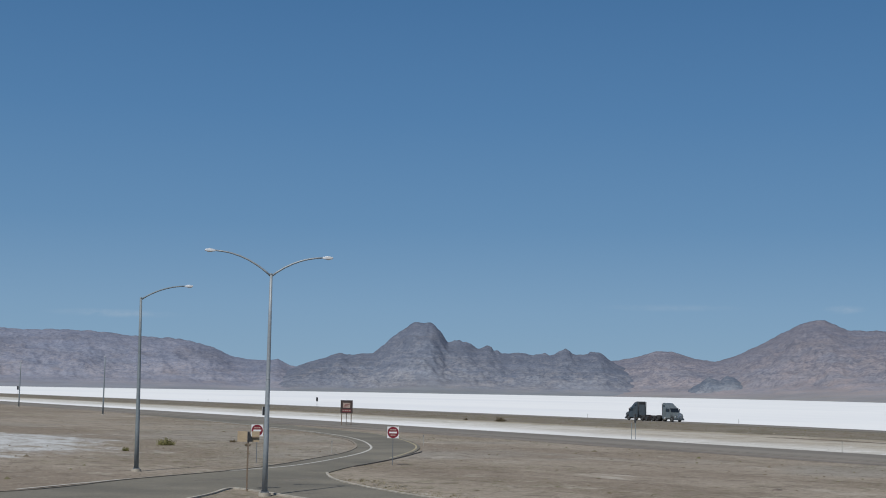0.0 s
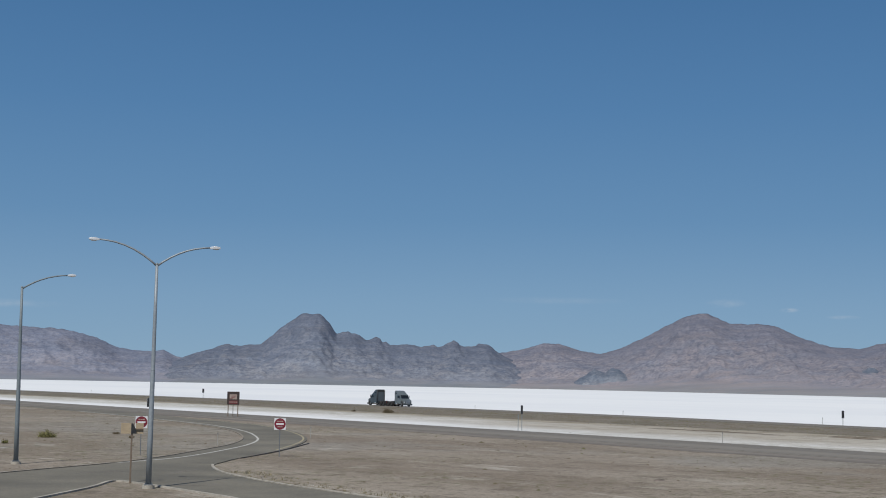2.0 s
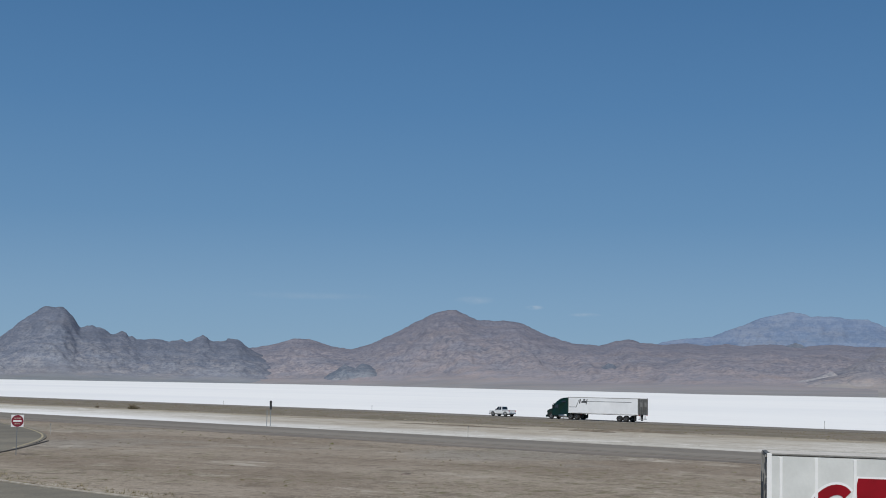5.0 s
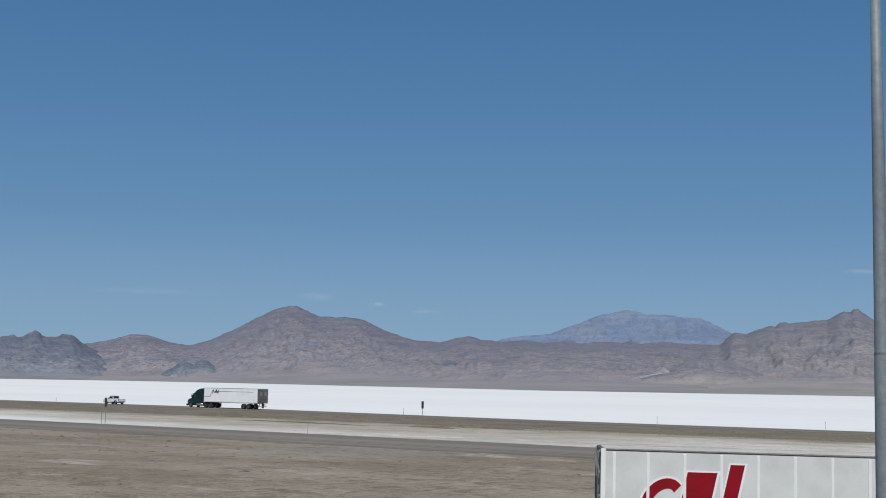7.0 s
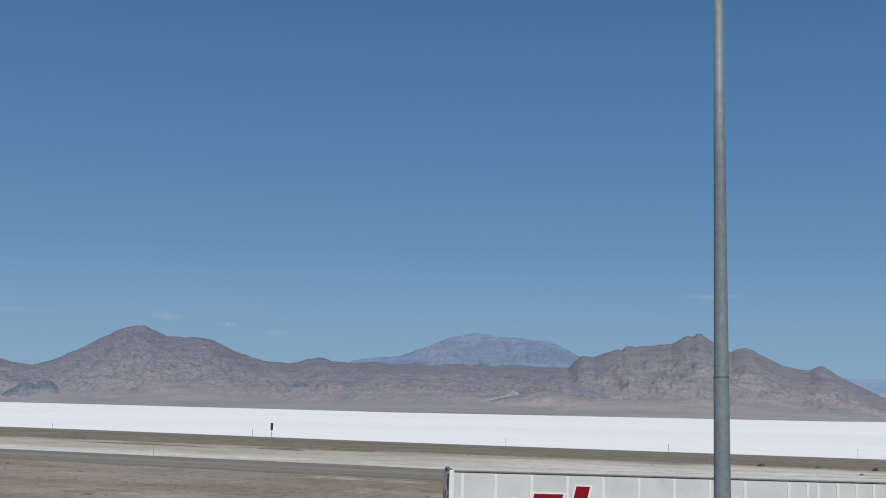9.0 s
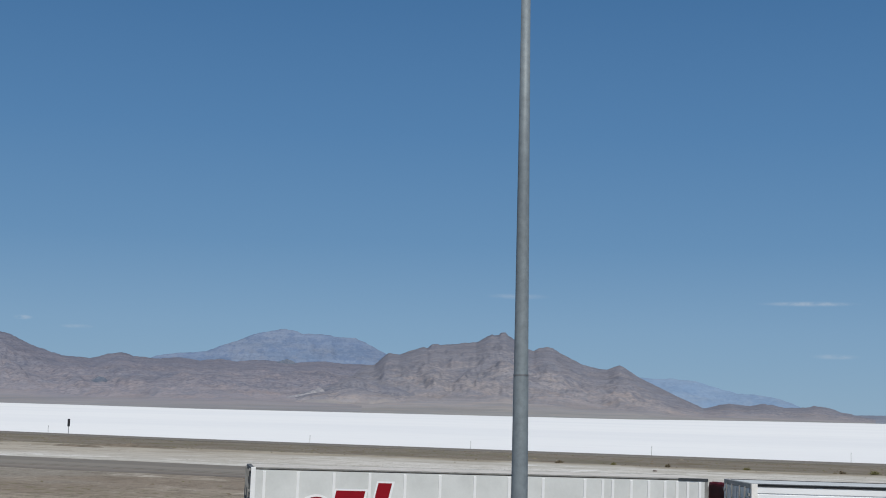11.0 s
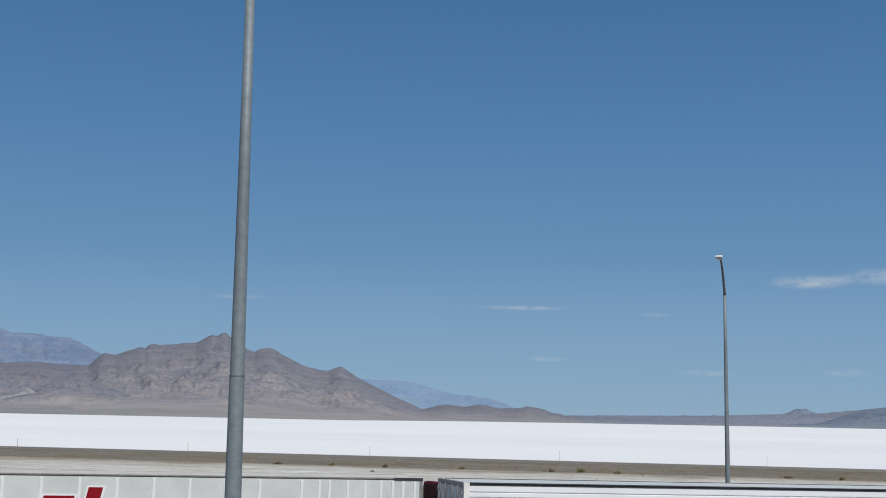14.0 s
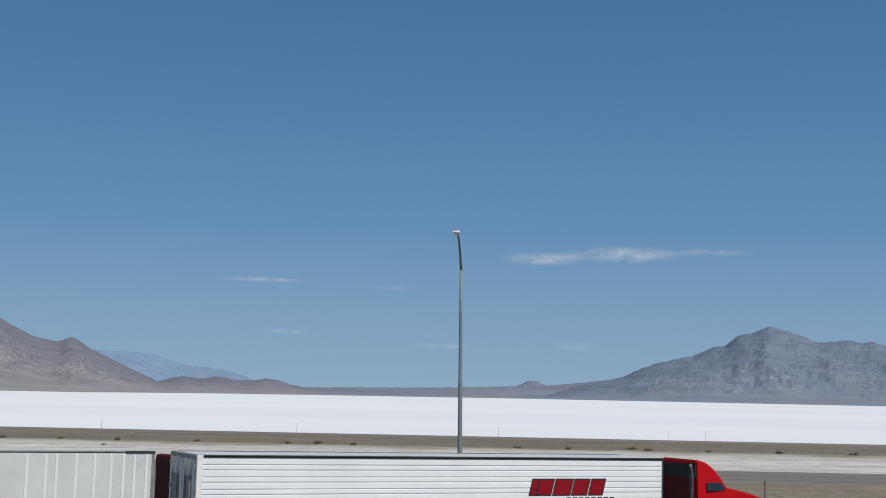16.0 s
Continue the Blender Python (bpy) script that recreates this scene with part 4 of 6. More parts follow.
# ---- street lamps ----
def street_lamp(label, place, turn, arms, fork=12.6, reach=3.5, lift=1.1, base_r=0.125, top_r=0.06, lean=0.0, tip=0.0, steel=None):
    """A tapered steel pole with one or two raised arms; arms hold +1 or -1 along the local x axis."""
    steel = steel or M_GALV
    lamp = thing("street_lamp", label, "street lamp", "lamps round the rest area", m=pose(*place, tip, lean, turn))
    pole = B()
    heights = (0.28, 3.0, 6.56, 6.58, 9.5, fork)
    tube(pole, [(0, 0, h) for h in heights], [base_r - (base_r - top_r) * h / fork - (0.004 if i > 2 else 0) for i, h in enumerate(heights)], 16)
    pole = part("pole", pole, steel, lamp, smooth=True)
    part("base_plate", box(B(), (-0.24, -0.24, 0.2), (0.24, 0.24, 0.26), 0.01), M_GALV_DARK, lamp)
    part("footing", rod(B(), (0, 0, -0.3), (0, 0, 0.2), 0.36, 0.34, 20), M_CONCRETE, lamp, "round concrete footing")
    for x, y in ((-0.18, -0.18), (0.18, -0.18), (-0.18, 0.18), (0.18, 0.18)):
        part("bolt", rod(B(), (x, y, 0.25), (x, y, 0.33), 0.022, None, 6), M_GALV_DARK, lamp)
    part("joint_band", rod(B(), (0, 0, 6.56), (0, 0, 6.585), base_r - (base_r - top_r) * 6.56 / fork + 0.003, None, 16), M_GALV_DARK, pole, "dark slip-joint seam")
    part("cap", rod(B(), (0, 0, fork - 0.02), (0, 0, fork + 0.06), top_r + 0.012, top_r * 0.6, 12), M_GALV, lamp)
    for side, reach, lift in [a if isinstance(a, tuple) else (a, reach, lift) for a in arms]:
        arm = B()
        path = [(side * reach * k, 0, fork - 0.12 + lift * (1 - (1 - k) ** 2.3)) for k in (0, 0.1, 0.22, 0.36, 0.5, 0.64, 0.78, 0.9)]
        tube(arm, path, [0.06, 0.058, 0.056, 0.054, 0.052, 0.05, 0.047, 0.045], 8)
        arm = part("arm", arm, steel, lamp, smooth=True)
        end = Vector((side * reach * 0.88, 0, fork - 0.12 + lift))
        head = B()
        slab(head, [(0, -0.05), (0.1, -0.1), (0.6, -0.1), (0.74, -0.04), (0.7, 0.06), (0.4, 0.12), (0.08, 0.06)], -0.17, 0.17, lambda x, z: 0.55 + 0.45 * min(1, max(0, x) * 2.4), 0.02)
        bmesh.ops.scale(head, vec=(side * 0.86, 0.9, 0.74), verts=head.verts)
        bmesh.ops.translate(head, vec=end, verts=head.verts)
        bmesh.ops.recalc_face_normals(head, faces=head.faces[:])
        head = part("lamp_head", head, M_HEAD, lamp, "pale cobra-head lamp housing", True)
        lens = B()
        bmesh.ops.create_uvsphere(lens, u_segments=12, v_segments=6, radius=1)
        bmesh.ops.scale(lens, vec=(0.19, 0.12, 0.05), verts=lens.verts)
        bmesh.ops.translate(lens, vec=end + Vector((side * 0.36, 0, -0.07)), verts=lens.verts)
        part("lens", lens, M_LENS, head, "clear glass lens", True)
    return lamp


street_lamp("galvanised steel lamp post with two arms on the kerbed island", (-9.98, 78.6, 0.02), 7.3, ((-1, 3.62, 1.42), (1, 3.3, 1.16)), fork=12.62, base_r=0.165, top_r=0.085, steel=M_GALV_BRIGHT)
street_lamp("galvanised steel lamp post with one arm beside the exit road", (-21.9, 99.4, -0.02), 12.6, (1,), fork=12.5, reach=3.5, lift=1.05, base_r=0.17, top_r=0.09, lean=-0.7)
street_lamp("tall galvanised lamp post standing close before the parked lorries", (13.02, 15.86, 0.06), -39.3, (-1, 1), fork=12.9, base_r=0.152, top_r=0.07, lean=-0.26, tip=0.17)
street_lamp("galvanised steel lamp post with its arm turned away beyond the lorries", (54.3, 32.05, 0.0), -155.0, (1,), fork=11.95, reach=2.0, lift=1.5, base_r=0.125, top_r=0.07, tip=0.7)
street_lamp("distant galvanised lamp post beside the exit ramp", (-70.2, 284.5, -0.02), 105, (1,), fork=11.8, base_r=0.16, top_r=0.1, lift=0.5, reach=2.4)
street_lamp("distant galvanised lamp post beside the highway", (-112, 363.4, -0.02), 105, (1,), fork=11.8, base_r=0.17, top_r=0.11, lift=0.5, reach=2.4)


# ---- signs ----
def disc(bm, centre, r, y1, y2, sides=28):
    rod(bm, (centre[0], y1, centre[1]), (centre[0], y2, centre[1]), r, None, sides)
    return bm


def no_entry_sign(place, turn, size, centre, label):
    """A square white board with the red no-entry disc, on a steel channel post; it faces local -y."""
    sign = thing("road_sign", label, "road sign", "no-entry signs at the exit road", m=pose(*place, 0, 0, turn))
    s = size / 2
    part("post", box(B(), (-0.035, 0.0, -0.4), (0.035, 0.06, centre + s * 0.9), 0.008), M_GALV_DARK, sign)
    board = part("board", box(B(), (-s, -0.02, centre - s), (s, -0.006, centre + s), 0.004), M_SIGN_WHITE, sign, "square white sign board")
    part("disc", disc(B(), (0, centre), s * 0.97, -0.02, -0.026), M_SIGN_RED, board, "red no-entry disc")
    part("bar", box(B(), (-s * 0.66, -0.032, centre - s * 0.15), (s * 0.66, -0.026, centre + s * 0.13)), M_SIGN_WHITE, board, "white bar")
    for z, w in ((0.45, 0.5), (-0.46, 0.42)):
        for k in range(3):
            x = (k - 1) * s * w * 0.72
            part("lettering", box(B(), (x - s * w * 0.3, -0.031, centre + s * (z - 0.09)), (x + s * w * 0.3, -0.026, centre + s * (z + 0.09))), M_SIGN_PANEL, board)
    for z in (-0.7, 0.7):
        part("bolt", rod(B(), (0, -0.035, centre + s * z), (0, -0.018, centre + s * z), 0.012, None, 6), M_GALV, sign)
    return sign


no_entry_sign((-4.0, 113.4, -0.03), 2.0, 0.95, 2.7, "red and white no-entry sign on the dirt island")
no_entry_sign((-15.15, 113.2, -0.03), 7.6, 0.96, 2.68, "red and white no-entry sign beyond the exit road's kerb")


def plywood_sign():
    sign = thing("wooden_sign", "bare plywood back of a road sign on a dark timber post", "road sign", m=pose(-11.55, 82.5, 0.05, 0, 0, 8))
    part("post", box(B(), (-0.05, -0.05, -0.4), (0.05, 0.05, 3.42), 0.01), M_POST_WOOD, sign, "dark weathered timber post")
    board = part("board", box(B(), (-0.64, -0.075, 2.85), (-0.06, -0.05, 3.48), 0.004), M_PLYWOOD, sign, "pale bare plywood board")
    part("board", box(B(), (0.2, 0.052, 2.85), (0.66, 0.075, 3.48), 0.004), M_PLYWOOD, sign, "pale bare plywood board")
    bracket = slab(B(), [(-0.05, 2.86), (0.22, 2.86), (0.22, 3.1), (0.05, 3.46), (-0.05, 3.46)], -0.11, -0.06, None, 0.01)
    part("bracket", bracket, M_BLACK, sign, "dark angled bracket")
    part("batten", box(B(), (-0.62, -0.05, 3.1), (0.64, 0.05, 3.16), 0.006), M_POST_WOOD, sign)
    for x in (-0.5, -0.15):
        part("bolt", rod(B(), (x, -0.09, 3.13), (x, -0.07, 3.13), 0.012, None, 6), M_GALV_DARK, board)


def information_board():
    board = thing("information_board", "dark brown information board with a faded panel on two posts", "sign board", m=pose(-16.4, 236.0, 0.0, 0, 0, 4))
    for x in (-0.82, 0.82):
        part("post", box(B(), (x - 0.08, 0, -0.4), (x + 0.08, 0.16, 4.25), 0.015), M_POST_WOOD, board, "dark timber post")
    part("panel", box(B(), (-1.04, -0.06, 2.1), (1.04, -0.005, 4.3), 0.01), M_SIGN_BROWN, board, "dark brown backing panel")
    part("picture", box(B(), (-0.62, -0.075, 3.0), (0.6, -0.06, 3.85)), M_SIGN_PANEL, board, "faded tan picture panel")
    part("header", box(B(), (-0.74, -0.075, 2.25), (0.74, -0.06, 2.78)), M_SIGN_MAROON, board, "maroon lower panel")
    for k in range(4):
        part("lettering", box(B(), (-0.68 + 0.36 * k, -0.085, 2.46), (-0.4 + 0.36 * k, -0.075, 2.6)), M_SIGN_PANEL, board)
    for k in range(3):
        part("picture_mark", box(B(), (-0.6 + 0.16 * k, -0.083, 3.1 + 0.2 * k), (-0.1 + 0.3 * k, -0.075, 3.2 + 0.2 * k)), M_SIGN_MAROON, board)
    part("prop", box(B(), (-0.05, 0.9, -0.3), (0.05, 1.0, 2.6), 0.01, Matrix.Rotation(radians(16), 4, "X")), M_POST_WOOD, board)
    part("cross_rail", box(B(), (-0.9, 0.0, 2.9), (0.9, 0.05, 3.05), 0.01), M_POST_WOOD, board)


def edge_sign(name, label, place, turn, height, wide, tall, posts, face, back):
    """A highway sign seen nearly edge-on: its panel faces along the road."""
    sign = thing(name, label, "road sign", m=pose(*place, 0, 0, turn))
    for x in posts:
        part("post", box(B(), (x - 0.04, 0, -0.5), (x + 0.04, 0.07, height - (0.05 if len(posts) < 2 or x > 0 else tall)), 0.01), M_GALV if len(posts) > 1 else M_GALV_DARK, sign)
    panel_ = part("board", box(B(), (-wide / 2, -0.03, height - tall), (wide / 2, -0.004, height), 0.006), face, sign, "dark sign panel")
    part("rim", box(B(), (-wide / 2 - 0.035, -0.035, height - tall), (-wide / 2, 0.0, height), 0.004), back, panel_)
    part("stiffener", box(B(), (-wide / 2, 0.0, height - tall * 0.55), (wide / 2, 0.03, height - tall * 0.45), 0.004), M_GALV_DARK, sign)
    return sign


plywood_sign()
information_board()
edge_sign("road_sign", "dark road sign with a pale rim beside the ramp", (-25.7, 199.8, -0.02), 16, 3.45, 0.8, 1.25, (0.1,), M_BLACK, M_SIGN_WHITE)
edge_sign("mile_marker", "dark highway marker on two pale posts by the median", (26.6, 189.3, 0.02), 0, 3.45, 0.28, 1.2, (-0.5, 0.02), M_BLACK, M_GALV_DARK)
edge_sign("mile_marker", "dark highway marker on a pale post behind the berm", (85.0, 222.2, 0.45), 0, 2.6, 0.4, 1.25, (0.0,), M_BLACK, M_GALV_DARK)
edge_sign("mile_marker", "small dark highway marker far along the berm", (-37.2, 408.0, 0.6), 0, 3.1, 0.55, 1.2, (0.0,), M_BLACK, M_GALV_DARK)


edge_sign("mile_marker", "dark highway marker far off by the lamp post", (-226.7, 732.4, 0.3), 10, 4.6, 0.9, 1.9, (0.0,), M_BLACK, M_GALV_DARK)


def delineators():
    """Slim marker posts along the westbound verge, and odd ones nearer."""
    first = None
    for n, y, z, high in ((188.4, 198, 0.5, 1.25), (188.4, 149.6, 0.5, 1.35), (188.4, 73.4, 0.5, 1.2), (188.4, 46.4, 0.5, 1.3), (188.4, 19.7, 0.5, 1.35),
                          (188.4, -7.9, 0.5, 1.35), (188.4, -31.2, 0.5, 1.4), (188.4, -36.2, 0.5, 1.4), (188.4, 473, 0.5, 1.5), (188.4, 246, 0.5, 1.2), (188.4, 100, 0.5, 1.2),
                          (119.9, 109.5, 0.0, 1.3), (60.0, 118.5, 0.0, 1.25), (78.5, 132.5, 0.0, 1.25)):
        p = HIGHWAY @ Vector((n, y, z))
        if first is None:
            first = thing("delineator_post", "slim pale delineator post at the road's verge", "marker post", "delineators along the verge")
            part("stem", box(B(), (-0.034, -0.016, -0.5), (0.034, 0.016, 1.25), 0.008), M_MARKER, first)
            part("reflector", box(B(), (-0.04, -0.03, 1.02), (0.04, -0.02, 1.2), 0.003), M_GALV_DARK, first)
            first.matrix_world = pose(p.x, p.y, p.z, 0, 0, 20)
        else:
            copy_thing(first, pose(p.x, p.y, p.z + (high - 1.25), 0, 0, 20))
    p = Vector((math.sin(radians(71.8)) * 70, math.cos(radians(71.8)) * 70, 0))
    stake = thing("marker_stake", "thin dark marker stake beyond the parked lorries", "marker post", m=pose(p.x, p.y, 0))
    part("stem", box(B(), (-0.03, -0.03, -0.4), (0.03, 0.03, 2.15), 0.008), M_POST_WOOD, stake)
    part("cap", box(B(), (-0.04, -0.04, 2.12), (0.04, 0.04, 2.2), 0.008), M_GALV_DARK, stake)


delineators()


# ---- lorries ----
def wheel(parent, x, y, r=0.51, wide=0.28, rim_mat=None, name="wheel"):
    """A tyre with a dished rim and hub."""
    out = 1 if y > 0 else -1
    bm = B()
    profile = [(r * 0.6, -0.5), (r * 0.93, -0.5), (r, -0.34), (r, 0.34), (r * 0.93, 0.5), (r * 0.6, 0.5)]
    sides = 20
    rings = [[bm.verts.new((x + math.cos(k * math.tau / sides) * q, y + w * wide, r + math.sin(k * math.tau / sides) * q)) for q, w in profile] for k in range(sides)]
    for k in range(sides):
        a, b = rings[k], rings[(k + 1) % sides]
        for i in range(len(profile)):
            j = (i + 1) % len(profile)
            bm.faces.new((a[i], a[j], b[j], b[i]))
    bmesh.ops.recalc_face_normals(bm, faces=bm.faces[:])
    tyre = part(name, bm, M_RUBBER, parent, "black rubber tyre")
    rim = rod(B(), (x, y - out * wide * 0.4, r), (x, y + out * wide * 0.3, r), r * 0.54, r * 0.5, 20)
    part("rim", rim, rim_mat or M_RIM, tyre, "bright wheel rim")
    part("hub", rod(B(), (x, y + out * wide * 0.25, r), (x, y + out * wide * 0.5, r), r * 0.24, r * 0.18, 12), M_CHASSIS, tyre)
    return tyre


def tractor(label, paint, m, group="", trim=None, rear=-7.35, roof=0.0, cab_end=-4.95, extenders=True, category="lorry", name="tractor_unit", dome=False):
    """A sleeper-cab tractor unit: local x ahead, front bumper at 0, wheels on z = 0."""
    t = thing(name, label, category, group, m=m)
    trim = trim or paint

    def at(x):
        return x if x > -2.85 else -2.85 + (x + 2.85) * (cab_end + 2.85) / (-4.95 + 2.85)

    def low(z):
        return z - roof * max(0.0, (z - 2.9) / 1.05)

    def narrow(x, z):
        fairing = 0.3 * max(0.0, x + 3.1) * max(0.0, z - 2.45) if dome else 0.0
        return 1.0 - 0.13 * max(0.0, (z - 2.6) / 1.4) - 0.1 * max(0.0, (x + 0.9) / 0.9) - fairing
    part("chassis", box(box(B(), (rear, -0.45, 0.82), (-0.5, -0.33, 1.06), 0.01), (rear, 0.33, 0.82), (-0.5, 0.45, 1.06), 0.01), M_CHASSIS, t)
    for x in (rear + 0.1, -5.2, -3.0):
        part("cross_member", box(B(), (x, -0.35, 0.84), (x + 0.12, 0.35, 1.02), 0.01), M_CHASSIS, t)
    hood = slab(B(), [(-0.12, 0.62), (-0.06, 1.1), (-0.2, 1.45), (-0.75, 1.68), (-1.5, 1.85), (-1.55, 0.62)], -1.08, 1.08, narrow, 0.05)
    hood = part("hood", hood, paint, t)
    cab = slab(B(), [(-1.4, 0.62), (-1.4, 1.84), (-1.72, 2.6), (-1.85, 2.74), (-2.3, 2.86), (-2.95, 3.0), (-3.1, 2.95), (-3.1, 0.62)], -1.2, 1.2, narrow, 0.04)
    cab = part("cab", cab, paint, t)
    if dome:
        profile = [(-2.85, 0.62), (-2.85, 2.4), (-1.85, 2.5), (-2.0, 2.78), (-2.3, low(3.1)), (-2.65, low(3.4)), (at(-3.15), low(3.66)), (at(-3.8), low(3.86)), (at(-4.5), low(3.95)), (cab_end, low(3.97)), (cab_end, 0.62)]
        sleeper = slab(B(), profile, -1.21, 1.21, narrow, 0.05)
    else:
        sleeper = slab(B(), [(-2.85, 0.62), (-2.75, 2.92), (at(-3.2), low(3.02)), (at(-3.55), low(3.36)), (at(-3.95), low(3.66)), (at(-4.35), low(3.86)), (at(-4.7), low(3.94)), (cab_end, low(3.93)), (cab_end, 0.62)], -1.22, 1.22, narrow, 0.05)
    sleeper = part("sleeper", sleeper, paint, t, "high-roofed sleeper compartment")
    # red cab's rear wall gets the darker red, its shade put into the paint
    part("sleeper_back", box(B(), (cab_end - 0.035, -0.95, 1.05), (cab_end - 0.002, 0.95, 3.35 - roof), 0.005), M_MAROON_AND_SHADED_RED if paint in (M_RED_PAINT, M_MAROON_AND_SHADED_RED) else paint, sleeper)
    # shade at the top of the gap behind the cab, painted as a dark panel
    part("back_panel", box(B(), (cab_end - 0.04, -1.02, 3.35 - roof), (cab_end - 0.002, 1.02, low(3.8)), 0.005), M_MAROON_AND_SHADED_RED if paint is M_MAROON_AND_SHADED_RED else M_CHASSIS, sleeper, "upper back panel with the gap's shade painted in")
    for y in (-1, 1):
        if extenders:
            ext = slab(B(), [(cab_end - 0.25, 1.0), (cab_end - 0.21, low(3.5)), (cab_end - 0.13, low(3.72)), (cab_end + 0.02, low(3.78)), (cab_end + 0.02, 1.0)], y * 1.06, y * 1.1, None, 0.0)
            part("side_extender", ext, trim, t)
        part("side_window", panel(B(), *[(x, y * 1.208 * narrow(x, z), z) for x, z in (((-1.75, 1.95), (-2.75, 1.95), (-2.75, 2.58), (-2.05, 2.58)) if y < 0 else ((-2.05, 2.58), (-2.75, 2.58), (-2.75, 1.95), (-1.75, 1.95)))]), M_GLASS, cab, "dark side window")
        part("bunk_window", panel(B(), *[(x, y * 1.228 * narrow(x, z), z) for x, z in (((at(-3.3), 2.93), (at(-4.45), 2.93), (at(-4.45), 3.2), (at(-3.55), 3.2)) if y < 0 else ((at(-3.55), 3.2), (at(-4.45), 3.2), (at(-4.45), 2.93), (at(-3.3), 2.93)))], 0.014), M_GLASS, sleeper, "dark bunk window")
        tank = rod(B(), (-2.9, y * 0.92, 0.62), (cab_end + 0.25, y * 0.92, 0.62), 0.33, None, 18)
        part("fuel_tank", tank, M_CHROME, t, "polished fuel tank", True)
        part("step", box(B(), (-2.75, y * 0.85 - 0.2, 0.42), (-2.0, y * 0.85 + 0.2, 0.62), 0.02), M_CHASSIS, t)
        part("side_fairing", box(B(), (cab_end + 0.05, y * 1.14 - 0.02, 0.42), (-3.0, y * 1.14 + 0.02, 0.98), 0.015), trim, t)
        part("mirror", box(box(B(), (-1.75, y * 1.36 - 0.09, 1.9), (-1.62, y * 1.36 + 0.09, 2.5), 0.03), (-1.72, y * 1.2 - 0.12, 2.16), (-1.67, y * 1.2 + 0.12, 2.2)), M_BLACK, t)
        part("headlight", box(B(), (-0.3, y * 0.86 - 0.16, 0.86), (-0.1, y * 0.86 + 0.16, 1.1), 0.04), M_LIGHT_GLASS, t, "clear headlight")
        stack = tube(B(), [(cab_end - 0.2, y * 1.02, 1.05), (cab_end - 0.2, y * 1.02, low(3.4)), (cab_end - 0.21, y * 1.02, low(3.68)), (cab_end - 0.28, y * 1.02, low(3.82))], [0.075, 0.075, 0.06, 0.06], 12)
        part("exhaust_stack", stack, M_STACK, t, "dull steel exhaust stack", True)
        part("mud_flap", box(B(), (rear - 0.02, y * 0.95 - 0.3, 0.2), (rear + 0.01, y * 0.95 + 0.3, 0.85), 0.004), M_RUBBER, t)
        part("tail_light", box(B(), (rear - 0.03, y * 0.6 - 0.08, 0.86), (rear, y * 0.6 + 0.08, 0.98), 0.01), M_RED_LENS, t)
        arch = tube(B(), [(-1.15 + 0.66 * math.cos(a), y * 1.05, 0.52 + 0.66 * math.sin(a)) for a in (0.1, 0.6, 1.1, 1.57, 2.0, 2.5, 3.0)], 0.06, 6)
        part("wheel_arch", arch, M_CHASSIS, t)
        wheel(t, -1.15, y * 1.0)
        for x in (rear + 1.95, rear + 0.65):
            wheel(t, x, y * 0.9, wide=0.6)
    part("windscreen", panel(B(), (-1.39, -1.02, 1.9), (-1.39, 1.02, 1.9), (-1.67, 0.98, 2.56), (-1.67, -0.98, 2.56), 0.02), M_GLASS, cab, "dark windscreen")
    part("visor", box(B(), (-1.75, -1.05, 2.6), (-1.5, 1.05, 2.66), 0.02), paint, cab)
    part("grille", box(B(), (-0.13, -0.5, 0.7), (-0.04, 0.5, 1.36), 0.03), M_CHROME, hood, "chrome grille")
    for k in range(6):
        part("grille_bar", box(B(), (-0.05, -0.44, 0.76 + k * 0.095), (-0.03, 0.44, 0.79 + k * 0.095)), M_BLACK, hood)
    part("bumper", box(B(), (-0.34, -1.2, 0.3), (0.0, 1.2, 0.68), 0.07), M_CHROME if paint is M_RED_PAINT else trim, t)
    part("air_deflector", slab(B(), [(at(-4.9), low(3.88)), (at(-4.55), low(3.88)), (at(-4.6), low(3.95)), (at(-4.9), low(3.97))], -0.9, 0.9, None, 0.01), trim, t)
    part("fifth_wheel", box(B(), (rear + 0.85, -0.45, 1.06), (rear + 1.75, 0.45, 1.17), 0.03), M_CHASSIS, t, "greasy fifth-wheel plate")
    part("deck_plate", box(B(), (cab_end - 0.65, -0.45, 1.06), (cab_end - 0.1, 0.45, 1.09), 0.005), M_RIM, t)
    for y in (-0.6, -0.3, 0.0, 0.3, 0.6):
        part("roof_light", box(B(), (at(-4.4), y - 0.06, low(3.84)), (at(-4.22), y + 0.06, low(3.91)), 0.01), M_AMBER, t)
    return t


